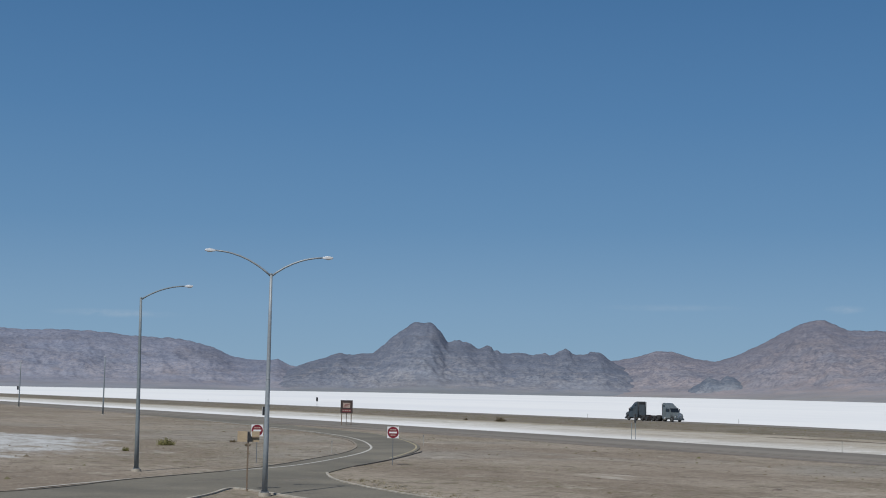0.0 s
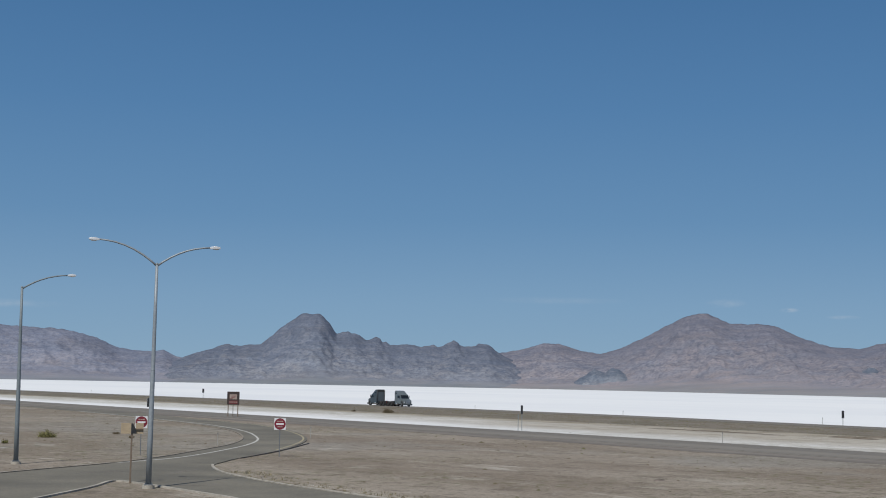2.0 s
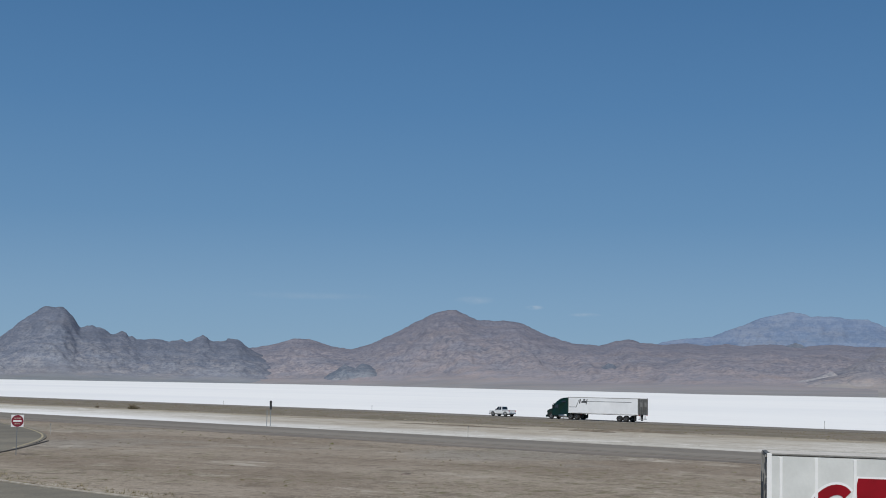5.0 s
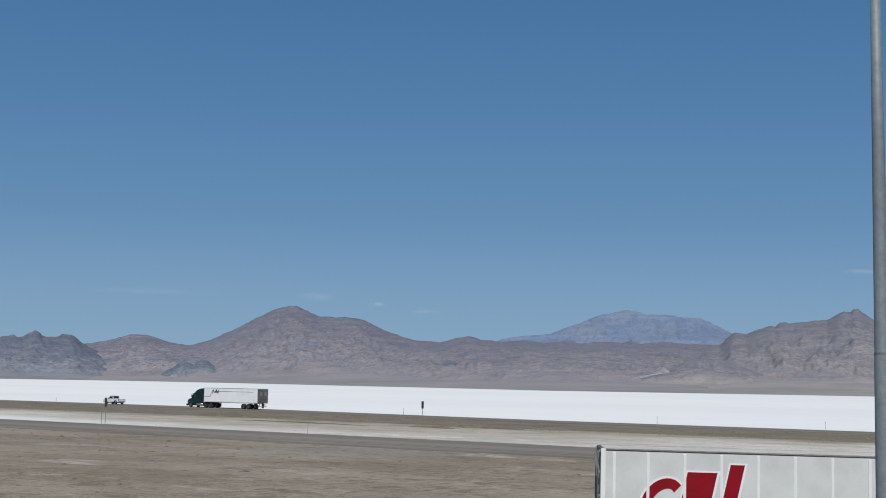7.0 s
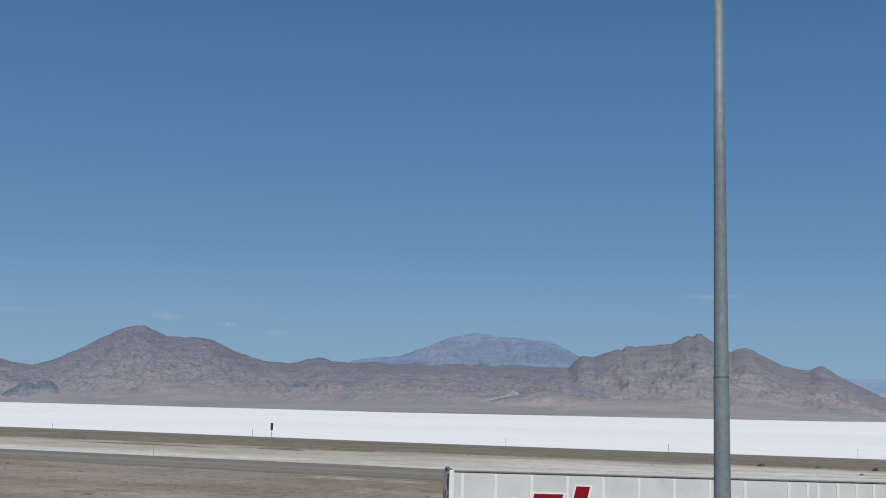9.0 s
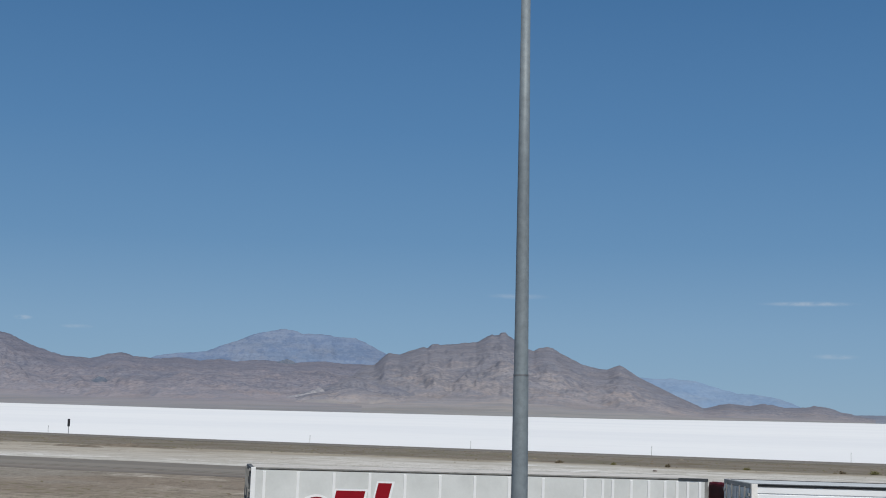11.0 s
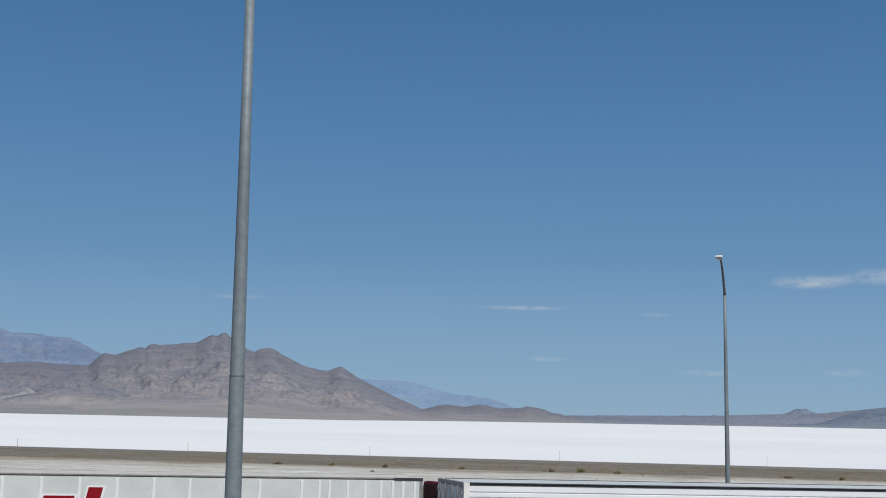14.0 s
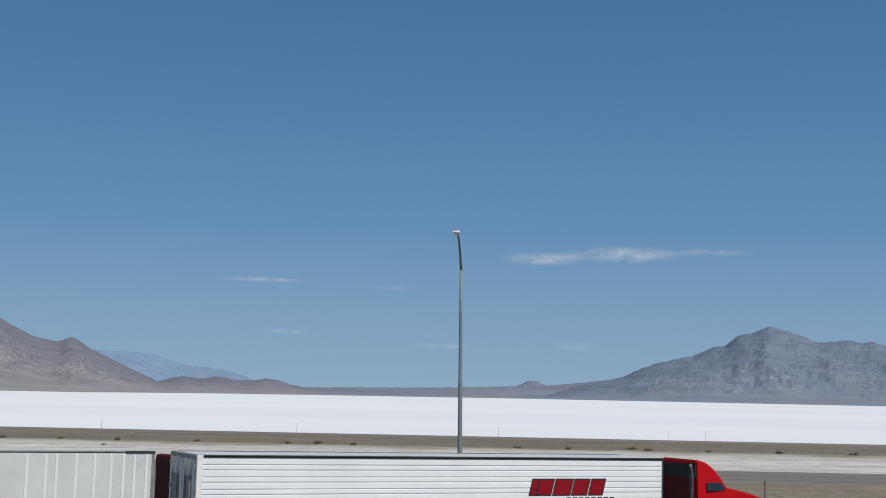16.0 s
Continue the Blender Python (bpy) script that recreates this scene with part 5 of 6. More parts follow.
def trailer(label, m, long, high, style, group=""):
    """A box semi-trailer: local x ahead, rear doors at 0, deck at 1.15 m."""
    t = thing("semi_trailer", label, "trailer", group, m=m)
    half, deck = 1.3, 1.22 if style == "plain" else 1.12
    skin = M_TRAILER_WHITE if style == "ribbed" else M_CORRUGATED
    part("floor", box(B(), (0.05, -half, deck), (long, half, deck + 0.12), 0.01), M_RAIL, t)
    part("roof", box(B(), (0.05, -half + 0.03, high - 0.06), (long - 0.02, half - 0.03, high), 0.015), M_ROOF, t, "dusty sheet roof") if style != "corrugated" else part("roof", box(B(), (0.05, -half + 0.03, high - 0.06), (long - 0.02, half - 0.03, high - 0.012), 0.01), M_TRAILER_WHITE, t, "white sheet roof")
    part("front_wall", box(B(), (long - 0.06, -half, deck + 0.12), (long, half, high - 0.06), 0.02), skin, t)
    for y in (-1, 1):
        if style == "corrugated":
            bm = B()
            pitch, z, outline = 0.35, deck + 0.2, []
            while z < high - 0.34:
                outline += [(0.0, z), (0.0, z + 0.1), (-0.03, z + 0.115), (-0.03, z + 0.14), (0.0, z + 0.15), (0.0, z + 0.3), (-0.03, z + 0.315), (-0.03, z + 0.34)]
                z += pitch
            outline.append((0.0, high - 0.06))
            outline = [(0.0, deck + 0.12)] + outline
            rows = [[bm.verts.new((x, y * (half + d), q)) for d, q in outline] for x in (0.15, long - 0.05)]
            inner = [[bm.verts.new((x, y * (half - 0.07), q)) for d, q in outline] for x in (0.15, long - 0.05)]
            for i in range(len(outline) - 1):
                bm.faces.new((rows[0][i], rows[1][i], rows[1][i + 1], rows[0][i + 1]))
                bm.faces.new((inner[0][i], inner[1][i], inner[1][i + 1], inner[0][i + 1]))
            bmesh.ops.recalc_face_normals(bm, faces=bm.faces[:])
            wall = part("side_wall", bm, skin, t, "corrugated white aluminium side")
            # shadow line below the top rail, put in as a thin black strip
            part("rail_shadow_strip", box(B(), (0.15, y * (half + 0.006) - 0.008, high - 0.075), (long - 0.02, y * (half + 0.006) + 0.008, high - 0.03), 0.002), M_LOGO_BLACK, wall, "black strip for the top rail's shadow")
        else:
            wall = part("side_wall", box(B(), (0.12, y * half - 0.03, deck + 0.12), (long - 0.05, y * half + 0.03, high - 0.08)), skin, t, "smooth white side panel")
        if style == "ribbed":
            rib = box(B(), (-0.05, y * (half + 0.045) - 0.018, deck + 0.16), (0.05, y * (half + 0.045) + 0.018, high - 0.12), 0.012)
            first = None
            spots = [0.42] + [1.55 + 1.22 * k for k in range(8)] + [11.6, 12.25, 12.62, 13.3, 13.95, 14.55, 15.0, 15.4, 15.85]
            for x in [s for s in spots if s < long - 0.2]:
                if first is None:
                    first = part("side_rib", rib, M_TRAILER_RIB, t)
                    first.location.x = x
                else:
                    other = new("side_rib", first.data)
                    other.parent, other.location = t, (x, 0, 0)
        rail = M_RAIL_DARK if style == "corrugated" else M_RAIL
        part("top_rail", box(B(), (0.02, y * (half + 0.004) - 0.03, high - 0.03 if style == "corrugated" else high - 0.045), (long, y * (half + 0.004) + 0.03, high + 0.006), 0.01), rail, t)
        if style == "ribbed":
            part("top_rail_cap", box(B(), (long - 1.1, y * (half + 0.03) - 0.03, high - 0.085), (long + 0.01, y * (half + 0.03) + 0.03, high + 0.008), 0.01), M_RAIL_DARK, t)
        part("bottom_rail", box(B(), (0.02, y * (half + 0.02) - 0.035, deck - 0.02), (long, y * (half + 0.02) + 0.035, deck + (0.1 if style == "plain" else 0.16)), 0.012), M_TRAILER_RIB if style == "plain" else M_RAIL, t)
        part("corner_post", box(B(), (-0.03, y * (half - 0.03) - 0.07, deck), (0.15 if style == "corrugated" else 0.13, y * (half - 0.03) + 0.07, high), 0.015), M_DOOR_GREY if style == "corrugated" else M_TRAILER_RIB if style == "ribbed" else M_DOOR_DARK, t)
        part("corner_post", box(B(), (long - (0.04 if style == "corrugated" else 0.12), y * (half - 0.02) - 0.06, deck), (long + 0.01, y * (half - 0.02) + 0.06, high), 0.03), M_RAIL if style != "corrugated" else M_RAIL_DARK, t)
        door = part("rear_door", box(B(), (-0.05, y * 0.6 - 0.56, deck + 0.1), (0.02, y * 0.6 + 0.56, high - 0.14), 0.015), M_DOOR_GREY if style == "corrugated" else M_DOOR_DARK, t, "scuffed grey rear door")
        for off in (-0.22, 0.3):
            part("lock_rod", rod(B(), (-0.09, y * (0.6 + off), deck + 0.08), (-0.09, y * (0.6 + off), high - 0.1), 0.022, None, 8), M_RAIL, door)
            part("handle", box(B(), (-0.12, y * (0.6 + off) - 0.14, deck + 0.7), (-0.1, y * (0.6 + off) + 0.14, deck + 0.76), 0.006), M_RAIL_DARK, door)
        part("door_mark", box(B(), (-0.058, y * 0.6 - 0.34, high - 1.35), (-0.05, y * 0.6 + 0.3, high - 0.62)), M_RAIL, door, "grey worn decal")
        for z in (0.4, 1.2, 2.0, 2.7):
            part("hinge", box(B(), (-0.09, y * 1.19 - 0.06, deck + z), (-0.04, y * 1.19 + 0.06, deck + z + 0.08), 0.01), M_RAIL, door)
        part("landing_leg", box(B(), (long - 2.75, y * 0.75 - 0.08, 0.3 if style != "plain" else 0.42), (long - 2.6, y * 0.75 + 0.08, deck), 0.01), M_CHASSIS, t)
        part("side_skirt", box(B(), (4.6, y * 1.2 - 0.02, 0.55), (long - 3.4, y * 1.2 + 0.02, deck), 0.01), M_TRAILER_WHITE, t) if style == "corrugated" else None
        part("tail_light", box(B(), (-0.08, y * 1.05 - 0.12, deck - 0.12), (-0.02, y * 1.05 + 0.12, deck - 0.02), 0.01), M_RED_LENS, t)
        part("mud_flap", box(B(), (0.85, y * 0.95 - 0.3, 0.25), (0.88, y * 0.95 + 0.3, deck - 0.1), 0.004), M_RUBBER, t)
        part("frame_rail", box(B(), (0.3, y * 0.5 - 0.06, deck - (0.12 if style == "plain" else 0.3)), (long - 0.6, y * 0.5 + 0.06, deck), 0.01), M_CHASSIS, t)
        for x in ((2.75, 4.05) if style == "plain" else (1.75, 3.05)):
            wheel(t, x, y * 0.95, wide=0.6)
    part("header", box(B(), (-0.05, -half, high - 0.14), (0.1, half, high), 0.015), M_RAIL if style != "ribbed" else M_DOOR_DARK, t)
    part("underride_bar", box(B(), (0.05, -1.15, 0.48), (0.15, 1.15, 0.6), 0.015), M_RAIL, t)
    for y in (-0.7, 0.7):
        part("underride_strut", box(B(), (0.06, y - 0.05, 0.55), (0.14, y + 0.05, deck), 0.01), M_CHASSIS, t)
    return t


def sheared(bm, x1, x2, z1, z2, slant, y1, y2):
    """A leaning block on a trailer's side."""
    d = (z2 - z1) * slant
    return slab(bm, [(x1, z1), (x2, z1), (x2 + d, z2), (x1 + d, z2)], y1, y2)


def parked_lorries():
    """Two lorries in the slanted bays of the rest area."""
    pitch = 0.55
    m1 = pose(22.86, 42.58, 0.085, 0, pitch, -25.3)
    ribbed = trailer("white ribbed box trailer with large red vinyl shapes", m1, 16.15, 3.95, "ribbed", "parked lorries")
    y = -1.33
    arc = B()
    pts = [(math.cos(a), math.sin(a)) for a in [radians(46 + 11.8 * k) for k in range(18)]]
    outer = [(2.02 + 0.7 * c + 0.2 * s, 2.22 + 0.8 * s) for c, s in pts]
    inner = [(2.02 + 0.36 * c + 0.2 * s, 2.22 + 0.46 * s) for c, s in pts]
    white = [(2.02 + 0.78 * c + 0.2 * s, 2.22 + 0.88 * s) for c, s in pts]
    slab(arc, outer + inner[::-1], y - 0.006, y - 0.012)
    part("emblem_ring", arc, M_LOGO_RED, ribbed, "red vinyl half ring")
    part("emblem_border", slab(B(), white + inner[::-1], y - 0.002, y - 0.006), M_LOGO_WHITE, ribbed)
    for x1, x2, z1, z2 in ((2.54, 3.53, 1.75, 3.24), (3.86, 4.33, 1.55, 3.52)):
        part("emblem_border", sheared(B(), x1 - 0.07, x2 + 0.07, z1 - 0.06, z2 + 0.06, 0.22, y - 0.002, y - 0.006), M_LOGO_WHITE, ribbed)
        part("emblem_bar", sheared(B(), x1, x2, z1, z2, 0.22, y - 0.008, y - 0.014), M_LOGO_RED, ribbed, "slanted red vinyl bar")
    v1 = m1 @ Vector((16.15 + 6.0, 0, 0))
    tractor("dark red sleeper tractor unit parked under the ribbed trailer", M_MAROON_AND_SHADED_RED, pose(v1.x, v1.y, 0.07, 0, 0, -25.3), "parked lorries", rear=-8.3, roof=0.35, extenders=False)
    m2 = pose(30.68, 27.5, 0.085, 0, 0.5, -31.46)
    smooth = trailer("white corrugated box trailer with grey rear doors and red vinyl", m2, 16.15, 4.17, "corrugated", "parked lorries")
    y = -1.302
    for x, w in ((10.95, 0.2), (11.22, 0.5), (11.83, 0.62), (12.55, 0.54), (13.2, 0.5)):
        part("emblem_border", sheared(B(), x - 0.04, x + w + 0.04, 2.95, 3.5, 0.25, y - 0.002, y - 0.006), M_LOGO_BLACK, smooth)
        part("emblem_bar", sheared(B(), x, x + w, 2.99, 3.46, 0.25, y - 0.008, y - 0.014), M_LOGO_RED, smooth, "slanted red vinyl block")
    for k in range(8):
        x = 12.3 + 0.24 * k
        part("lettering", sheared(B(), x, x + 0.17, 2.64, 2.9, 0.15, y - 0.004, y - 0.01), M_LOGO_BLACK, smooth)
    v2 = m2 @ Vector((16.15 + 5.95, 0, 0))
    tractor("bright red sleeper tractor unit coupled to the corrugated trailer", M_RED_PAINT, pose(v2.x, v2.y, 0.07, 0, 0, -31.46), "parked lorries", rear=-8.0, cab_end=-4.3, extenders=False)


parked_lorries()

# ---- moving traffic ----
LANE, LANE_Z = 181.0, 0.92


def on_highway(y, heading=90.0, n=LANE):
    return HIGHWAY @ pose(n, y, LANE_Z + berm_top(y) - 0.8, 0, 0, heading)


lead = tractor("slate grey sleeper tractor unit driving west on the highway", M_SLATE_PAINT, on_highway(222.3), "piggyback tractor units", rear=-7.4, cab_end=-3.95, roof=0.15, extenders=False, dome=True)
towed = tractor("pale grey sleeper tractor unit towed backwards on the highway", M_SILVER_PAINT, on_highway(222.3 - 15.6, -90), "piggyback tractor units", trim=M_SLATE_PAINT, rear=-7.4, cab_end=-3.8, roof=0.3, extenders=False, dome=True)
part("tow_bar", box(B(), (-8.4, -0.2, 0.95), (-7.2, 0.2, 1.1), 0.02), M_CHASSIS, towed)
green = tractor("dark green sleeper tractor unit hauling a white trailer", M_GREEN_PAINT, on_highway(24), "highway lorry", roof=0.2, dome=True)
haul = trailer("white box trailer with grey graphics behind a green tractor", on_highway(24 - 19.2), 14.75, 3.92, "plain", "highway lorry")
for x1, x2, z1, z2, s, mat in ((12.15, 12.4, 2.85, 3.6, -0.25, M_LOGO_BLACK), (10.8, 11.9, 3.0, 3.3, -0.3, M_LOGO_BLACK), (11.1, 11.5, 3.36, 3.62, -0.3, M_LOGO_BLACK),
                               (10.75, 10.95, 2.75, 3.6, -0.25, M_LOGO_GREY), (1.4, 10.6, 3.22, 3.3, 0.0, M_LOGO_GREY),
                               (12.9, 14.6, 2.2, 2.28, 0.0, M_LOGO_GREY), (12.92, 13.04, 2.28, 3.5, -0.5, M_LOGO_GREY)):
    part("graphic", sheared(B(), x1, x2, z1, z2, s, 1.332, 1.338), mat, haul)


def pickup():
    """A white crew-cab pickup: local x ahead, front bumper at 0."""
    car = thing("pickup_truck", "white crew-cab pickup driving west on the highway", "car", m=on_highway(24))
    body = slab(B(), [(-0.08, 0.5), (-0.04, 0.95), (-0.25, 1.08), (-1.3, 1.16), (-1.45, 1.18), (-3.1, 1.18), (-3.2, 1.1), (-4.85, 1.1), (-4.90, 0.6), (-4.80, 0.5)], -0.98, 0.98, None, 0.05)
    body = part("body", body, M_WHITE_PAINT, car)
    cabin = slab(B(), [(-1.35, 1.18), (-2.05, 1.8), (-2.15, 1.87), (-2.75, 1.86), (-2.95, 1.8), (-3.1, 1.16)], -0.9, 0.9, lambda x, z: 1 - 0.16 * max(0, z - 1.18) / 0.7, 0.03)
    cabin = part("cabin", cabin, M_WHITE_PAINT, car)
    for y in (-1, 1):
        for pts in (((-1.7, 1.2), (-2.36, 1.2), (-2.36, 1.78), (-2.1, 1.78)), ((-2.44, 1.2), (-2.98, 1.2), (-2.88, 1.76), (-2.44, 1.78))):
            quad = [(x, y * (0.912 - 0.145 * (z - 1.18) / 0.7), z) for x, z in (pts if y < 0 else pts[::-1])]
            part("side_window", panel(B(), *quad), M_GLASS, cabin, "dark side window")
        part("headlight", box(B(), (-0.22, y * 0.78 - 0.16, 0.82), (-0.04, y * 0.78 + 0.16, 1.0), 0.03), M_LIGHT_GLASS, car)
        part("tail_light", box(B(), (-4.92, y * 0.88 - 0.07, 0.8), (-4.84, y * 0.88 + 0.07, 1.15), 0.02), M_RED_LENS, car)
        part("mirror", box(B(), (-1.85, y * 1.06 - 0.1, 1.2), (-1.73, y * 1.06 + 0.1, 1.4), 0.03), M_BLACK, car)
        part("door_handle", box(B(), (-2.55, y * 0.985 - 0.012, 1.04), (-2.35, y * 0.985 + 0.012, 1.08), 0.005), M_CHROME, car)
        part("bed_rail", box(B(), (-4.85, y * 0.92 - 0.06, 1.09), (-3.2, y * 0.92 + 0.06, 1.14), 0.02), M_BLACK, car)
        for x in (-0.98, -4.0):
            wheel(car, x, y * 0.86, r=0.4, wide=0.27)
            arch = tube(B(), [(x + 0.47 * math.cos(a), y * 0.985, 0.42 + 0.47 * math.sin(a)) for a in (0.2, 0.7, 1.2, 1.57, 1.95, 2.45, 2.95)], 0.05, 6)
            part("wheel_arch", arch, M_BLACK, car)
    part("windscreen", panel(B(), (-1.42, -0.8, 1.25), (-1.42, 0.8, 1.25), (-2.02, 0.74, 1.77), (-2.02, -0.74, 1.77), 0.02), M_GLASS, cabin, "dark windscreen")
    part("rear_window", panel(B(), (-3.09, 0.75, 1.28), (-3.09, -0.75, 1.28), (-2.99, -0.7, 1.74), (-2.99, 0.7, 1.74), 0.02), M_GLASS, cabin, "dark rear window")
    part("bumper", box(B(), (-0.16, -0.95, 0.4), (0.04, 0.95, 0.66), 0.05), M_CHROME, car)
    part("bumper", box(B(), (-5.02, -0.92, 0.45), (-4.84, 0.92, 0.66), 0.04), M_CHROME, car)
    part("grille", box(B(), (-0.1, -0.55, 0.68), (-0.02, 0.55, 1.0), 0.03), M_BLACK, car)
    part("tailgate", box(B(), (-4.93, -0.78, 0.7), (-4.87, 0.78, 1.1), 0.015), M_WHITE_PAINT, car)
    # black panel added over the bed to make the rear darker
    part("bed_panel", box(B(), (-4.84, -0.86, 1.09), (-3.15, 0.86, 1.12), 0.01), M_BLACK, car, "black panel over the bed")
    part("chassis", box(B(), (-4.70, -0.7, 0.32), (-0.4, 0.7, 0.52), 0.03), M_CHASSIS, car)
    return car


ute = pickup()


def shrink(ob, size):
    """A smaller make of the same vehicle."""
    for child in ob.children_recursive:
        child.data.transform(Matrix.Scale(size, 4))


shrink(green, 0.96)
shrink(haul, 0.96)
shrink(ute, 0.94)


# ---- plants and stones ----
def shrub(label, place, wide, high, mat, count, seed, group="desert shrubs"):
    """A low desert shrub: a fan of twigs and a ragged crown of small leaf clumps."""
    rnd = random.Random(seed)
    bush = thing("shrub", label, "shrub", group, m=pose(*place))
    twigs = B()
    tips = []
    for k in range(16):
        a, out = rnd.uniform(0, math.tau), rnd.uniform(0.3, 1.0)
        tip = Vector((math.cos(a) * wide * 0.45 * out, math.sin(a) * wide * 0.45 * out, high * rnd.uniform(0.35, 1.0) * (1.08 - 0.62 * out ** 2)))
        tube(twigs, [(0, 0, -0.15), tip * 0.5 + Vector((0, 0, 0.05)), tip], [0.03, 0.02, 0.008], 5)
        tips.append(tip)
    part("stem", twigs, M_TWIG, bush)
    leaves = B()
    for k in range(count):
        tip = rnd.choice(tips)
        p = Vector((tip.x, tip.y, tip.z * rnd.uniform(0.1, 1.0))) * rnd.uniform(0.45, 1.05) + Vector((rnd.gauss(0, wide * 0.07), rnd.gauss(0, wide * 0.07), rnd.gauss(0, high * 0.08)))
        p.z = max(p.z, 0.02)
        s = rnd.uniform(0.04, 0.1)
        q = Euler((rnd.uniform(-1.3, 1.3), rnd.uniform(-1.3, 1.3), rnd.uniform(0, 6.3))).to_matrix()
        vs = [leaves.verts.new(p + q @ Vector(v) * s) for v in ((-0.5, 0, 0), (0, -0.35, 0.1), (1.2, 0, 0.2), (0, 0.35, 0.1))]
        leaves.faces.new(vs)
    part("foliage", leaves, mat, bush)
    return bush


shrub("dry olive desert shrub on the bare dirt", (-28.9, 144.6, -0.03), 2.1, 0.95, M_LEAF, 2600, 3)
shrub("small dry olive shrub on the bare dirt", (-29.9, 130.6, -0.03), 0.9, 0.5, M_LEAF, 500, 4)
shrub("low dead brush clump on the dirt", (-23.6, 155.5, -0.03), 0.9, 0.4, M_LEAF_DRY, 400, 5)
shrub("low dead brush clump on the dirt", (-20.5, 146.0, -0.03), 0.8, 0.35, M_LEAF_DRY, 400, 6)
shrub("tawny dead brush mound at the berm's foot", (12.3, 289.0, 0.0), 2.9, 1.25, M_LEAF_DRY, 3200, 7)
shrub("low tawny dead brush at the berm's foot", (5.2, 299.0, 0.0), 1.2, 0.5, M_LEAF_DRY, 500, 8)
shrub("low dry scrub on the berm slope", (83.5, 196.0, 0.1), 1.6, 0.5, M_LEAF, 600, 9)
shrub("low dry scrub on the berm slope", (131.0, 97.0, 0.05), 1.8, 0.5, M_LEAF, 600, 10)
shrub("low dry scrub on the berm slope", (152.0, 66.0, 0.05), 1.8, 0.5, M_LEAF_DRY, 600, 12)


for k, (azimuth, wide) in enumerate(((41.0, 1.3), (43.2, 0.9), (45.4, 1.1), (48.6, 1.5), (52.3, 1.0), (55.0, 1.2), (61.8, 1.7), (63.9, 0.8), (67.2, 1.5), (69.6, 0.9), (72.4, 1.1), (75.3, 1.5))):
    away = (161.2 + 0.5 * math.sin(k * 2.3)) / math.cos(radians(azimuth - 58.6))
    shrub("low dry scrub at the berm's foot", (math.sin(radians(azimuth)) * away, math.cos(radians(azimuth)) * away, 0.02), wide, 0.34 + 0.1 * (k % 3), M_LEAF if k % 2 else M_LEAF_DRY, 380, 40 + k)


def verge_stuff():
    """Dry tufts along the kerbs and stones strewn over the dirt."""
    rnd = random.Random(11)
    bm = B()
    path = smooth_path(NOSE[3:], 2)

    def tuft(p, h):
        for _ in range(7):
            a = rnd.uniform(0, math.tau)
            d = Vector((math.cos(a), math.sin(a), 0))
            base = p + d * rnd.uniform(0, 0.12)
            side = Vector((-d.y, d.x, 0)) * 0.02
            vs = [bm.verts.new(base - side), bm.verts.new(base + side), bm.verts.new(base + d * h * 0.5 + Vector((0, 0, h * rnd.uniform(0.6, 1.1))))]
            bm.faces.new(vs)
    for _ in range(620):
        i = rnd.randrange(len(path) - 1)
        p = path[i].lerp(path[i + 1], rnd.random()) + Vector((rnd.uniform(0.25, 2.8), rnd.uniform(0.1, 1.4), 0.0))
        tuft(Vector((p.x, p.y, -0.04)), rnd.uniform(0.06, 0.3) * rnd.random())
    for _ in range(420):
        n, y = rnd.uniform(46, 100), rnd.uniform(20, 230)
        p = HIGHWAY @ Vector((n, y, -0.06))
        tuft(p, rnd.uniform(0.06, 0.15))
    for _ in range(260):
        n, y = rnd.gauss(162, 4.5), rnd.uniform(-90, 420)
        p = HIGHWAY @ Vector((n, y, berm_height(n, y) - 0.02))
        tuft(p, rnd.uniform(0.1, 0.26))
    tagged(link("dry_grass", bm, M_GRASS), "sparse dry grass tufts on dirt and verge", "grass", kind="stuff")
    stones = B()
    for _ in range(160):
        n, y = rnd.uniform(44, 99), rnd.uniform(-10, 220)
        p = HIGHWAY @ Vector((n, y, -0.02))
        if p.x < 2 and p.y > 60:
            continue
        made = bmesh.ops.create_icosphere(stones, subdivisions=1, radius=rnd.uniform(0.02, 0.075))["verts"]
        for v in made:
            v.co = Vector((v.co.x * 1.5, v.co.y, v.co.z * 0.6)) * rnd.uniform(0.8, 1.2)
        bmesh.ops.translate(stones, vec=p, verts=made)
    tagged(link("stones", stones, M_STONE), "small dark stones strewn over the dirt", "stones", kind="stuff")


verge_stuff()


def island_material(name, tones):
    """Clods of several earth tones, one tone a clod."""
    mat = bpy.data.materials.new(name)
    mat.use_nodes = True
    tree = mat.node_tree
    shader = tree.nodes["Principled BSDF"]
    shader.inputs["Roughness"].default_value = 0.95
    shader.inputs["Specular IOR Level"].default_value = 0.1
    geo = add(tree, "ShaderNodeNewGeometry")
    ramp = add(tree, "ShaderNodeValToRGB")
    stops = ramp.color_ramp.elements
    stops[0].position, stops[0].color = 0.0, (*tones[0], 1)
    stops[1].position, stops[1].color = 1.0, (*tones[-1], 1)
    for k, tone in enumerate(tones[1:-1]):
        stops.new((k + 1) / (len(tones) - 1)).color = (*tone, 1)
    tree.links.new(geo.outputs["Random Per Island"], ramp.inputs[0])
    tree.links.new(ramp.outputs[0], shader.inputs["Base Color"])
    return mat


def inside(x, y, outline):
    hit = False
    for (x1, y1), (x2, y2) in zip(outline, outline[1:] + outline[:1]):
        if (y1 > y) != (y2 > y) and x < (x2 - x1) * (y - y1) / (y2 - y1) + x1:
            hit = not hit
    return hit


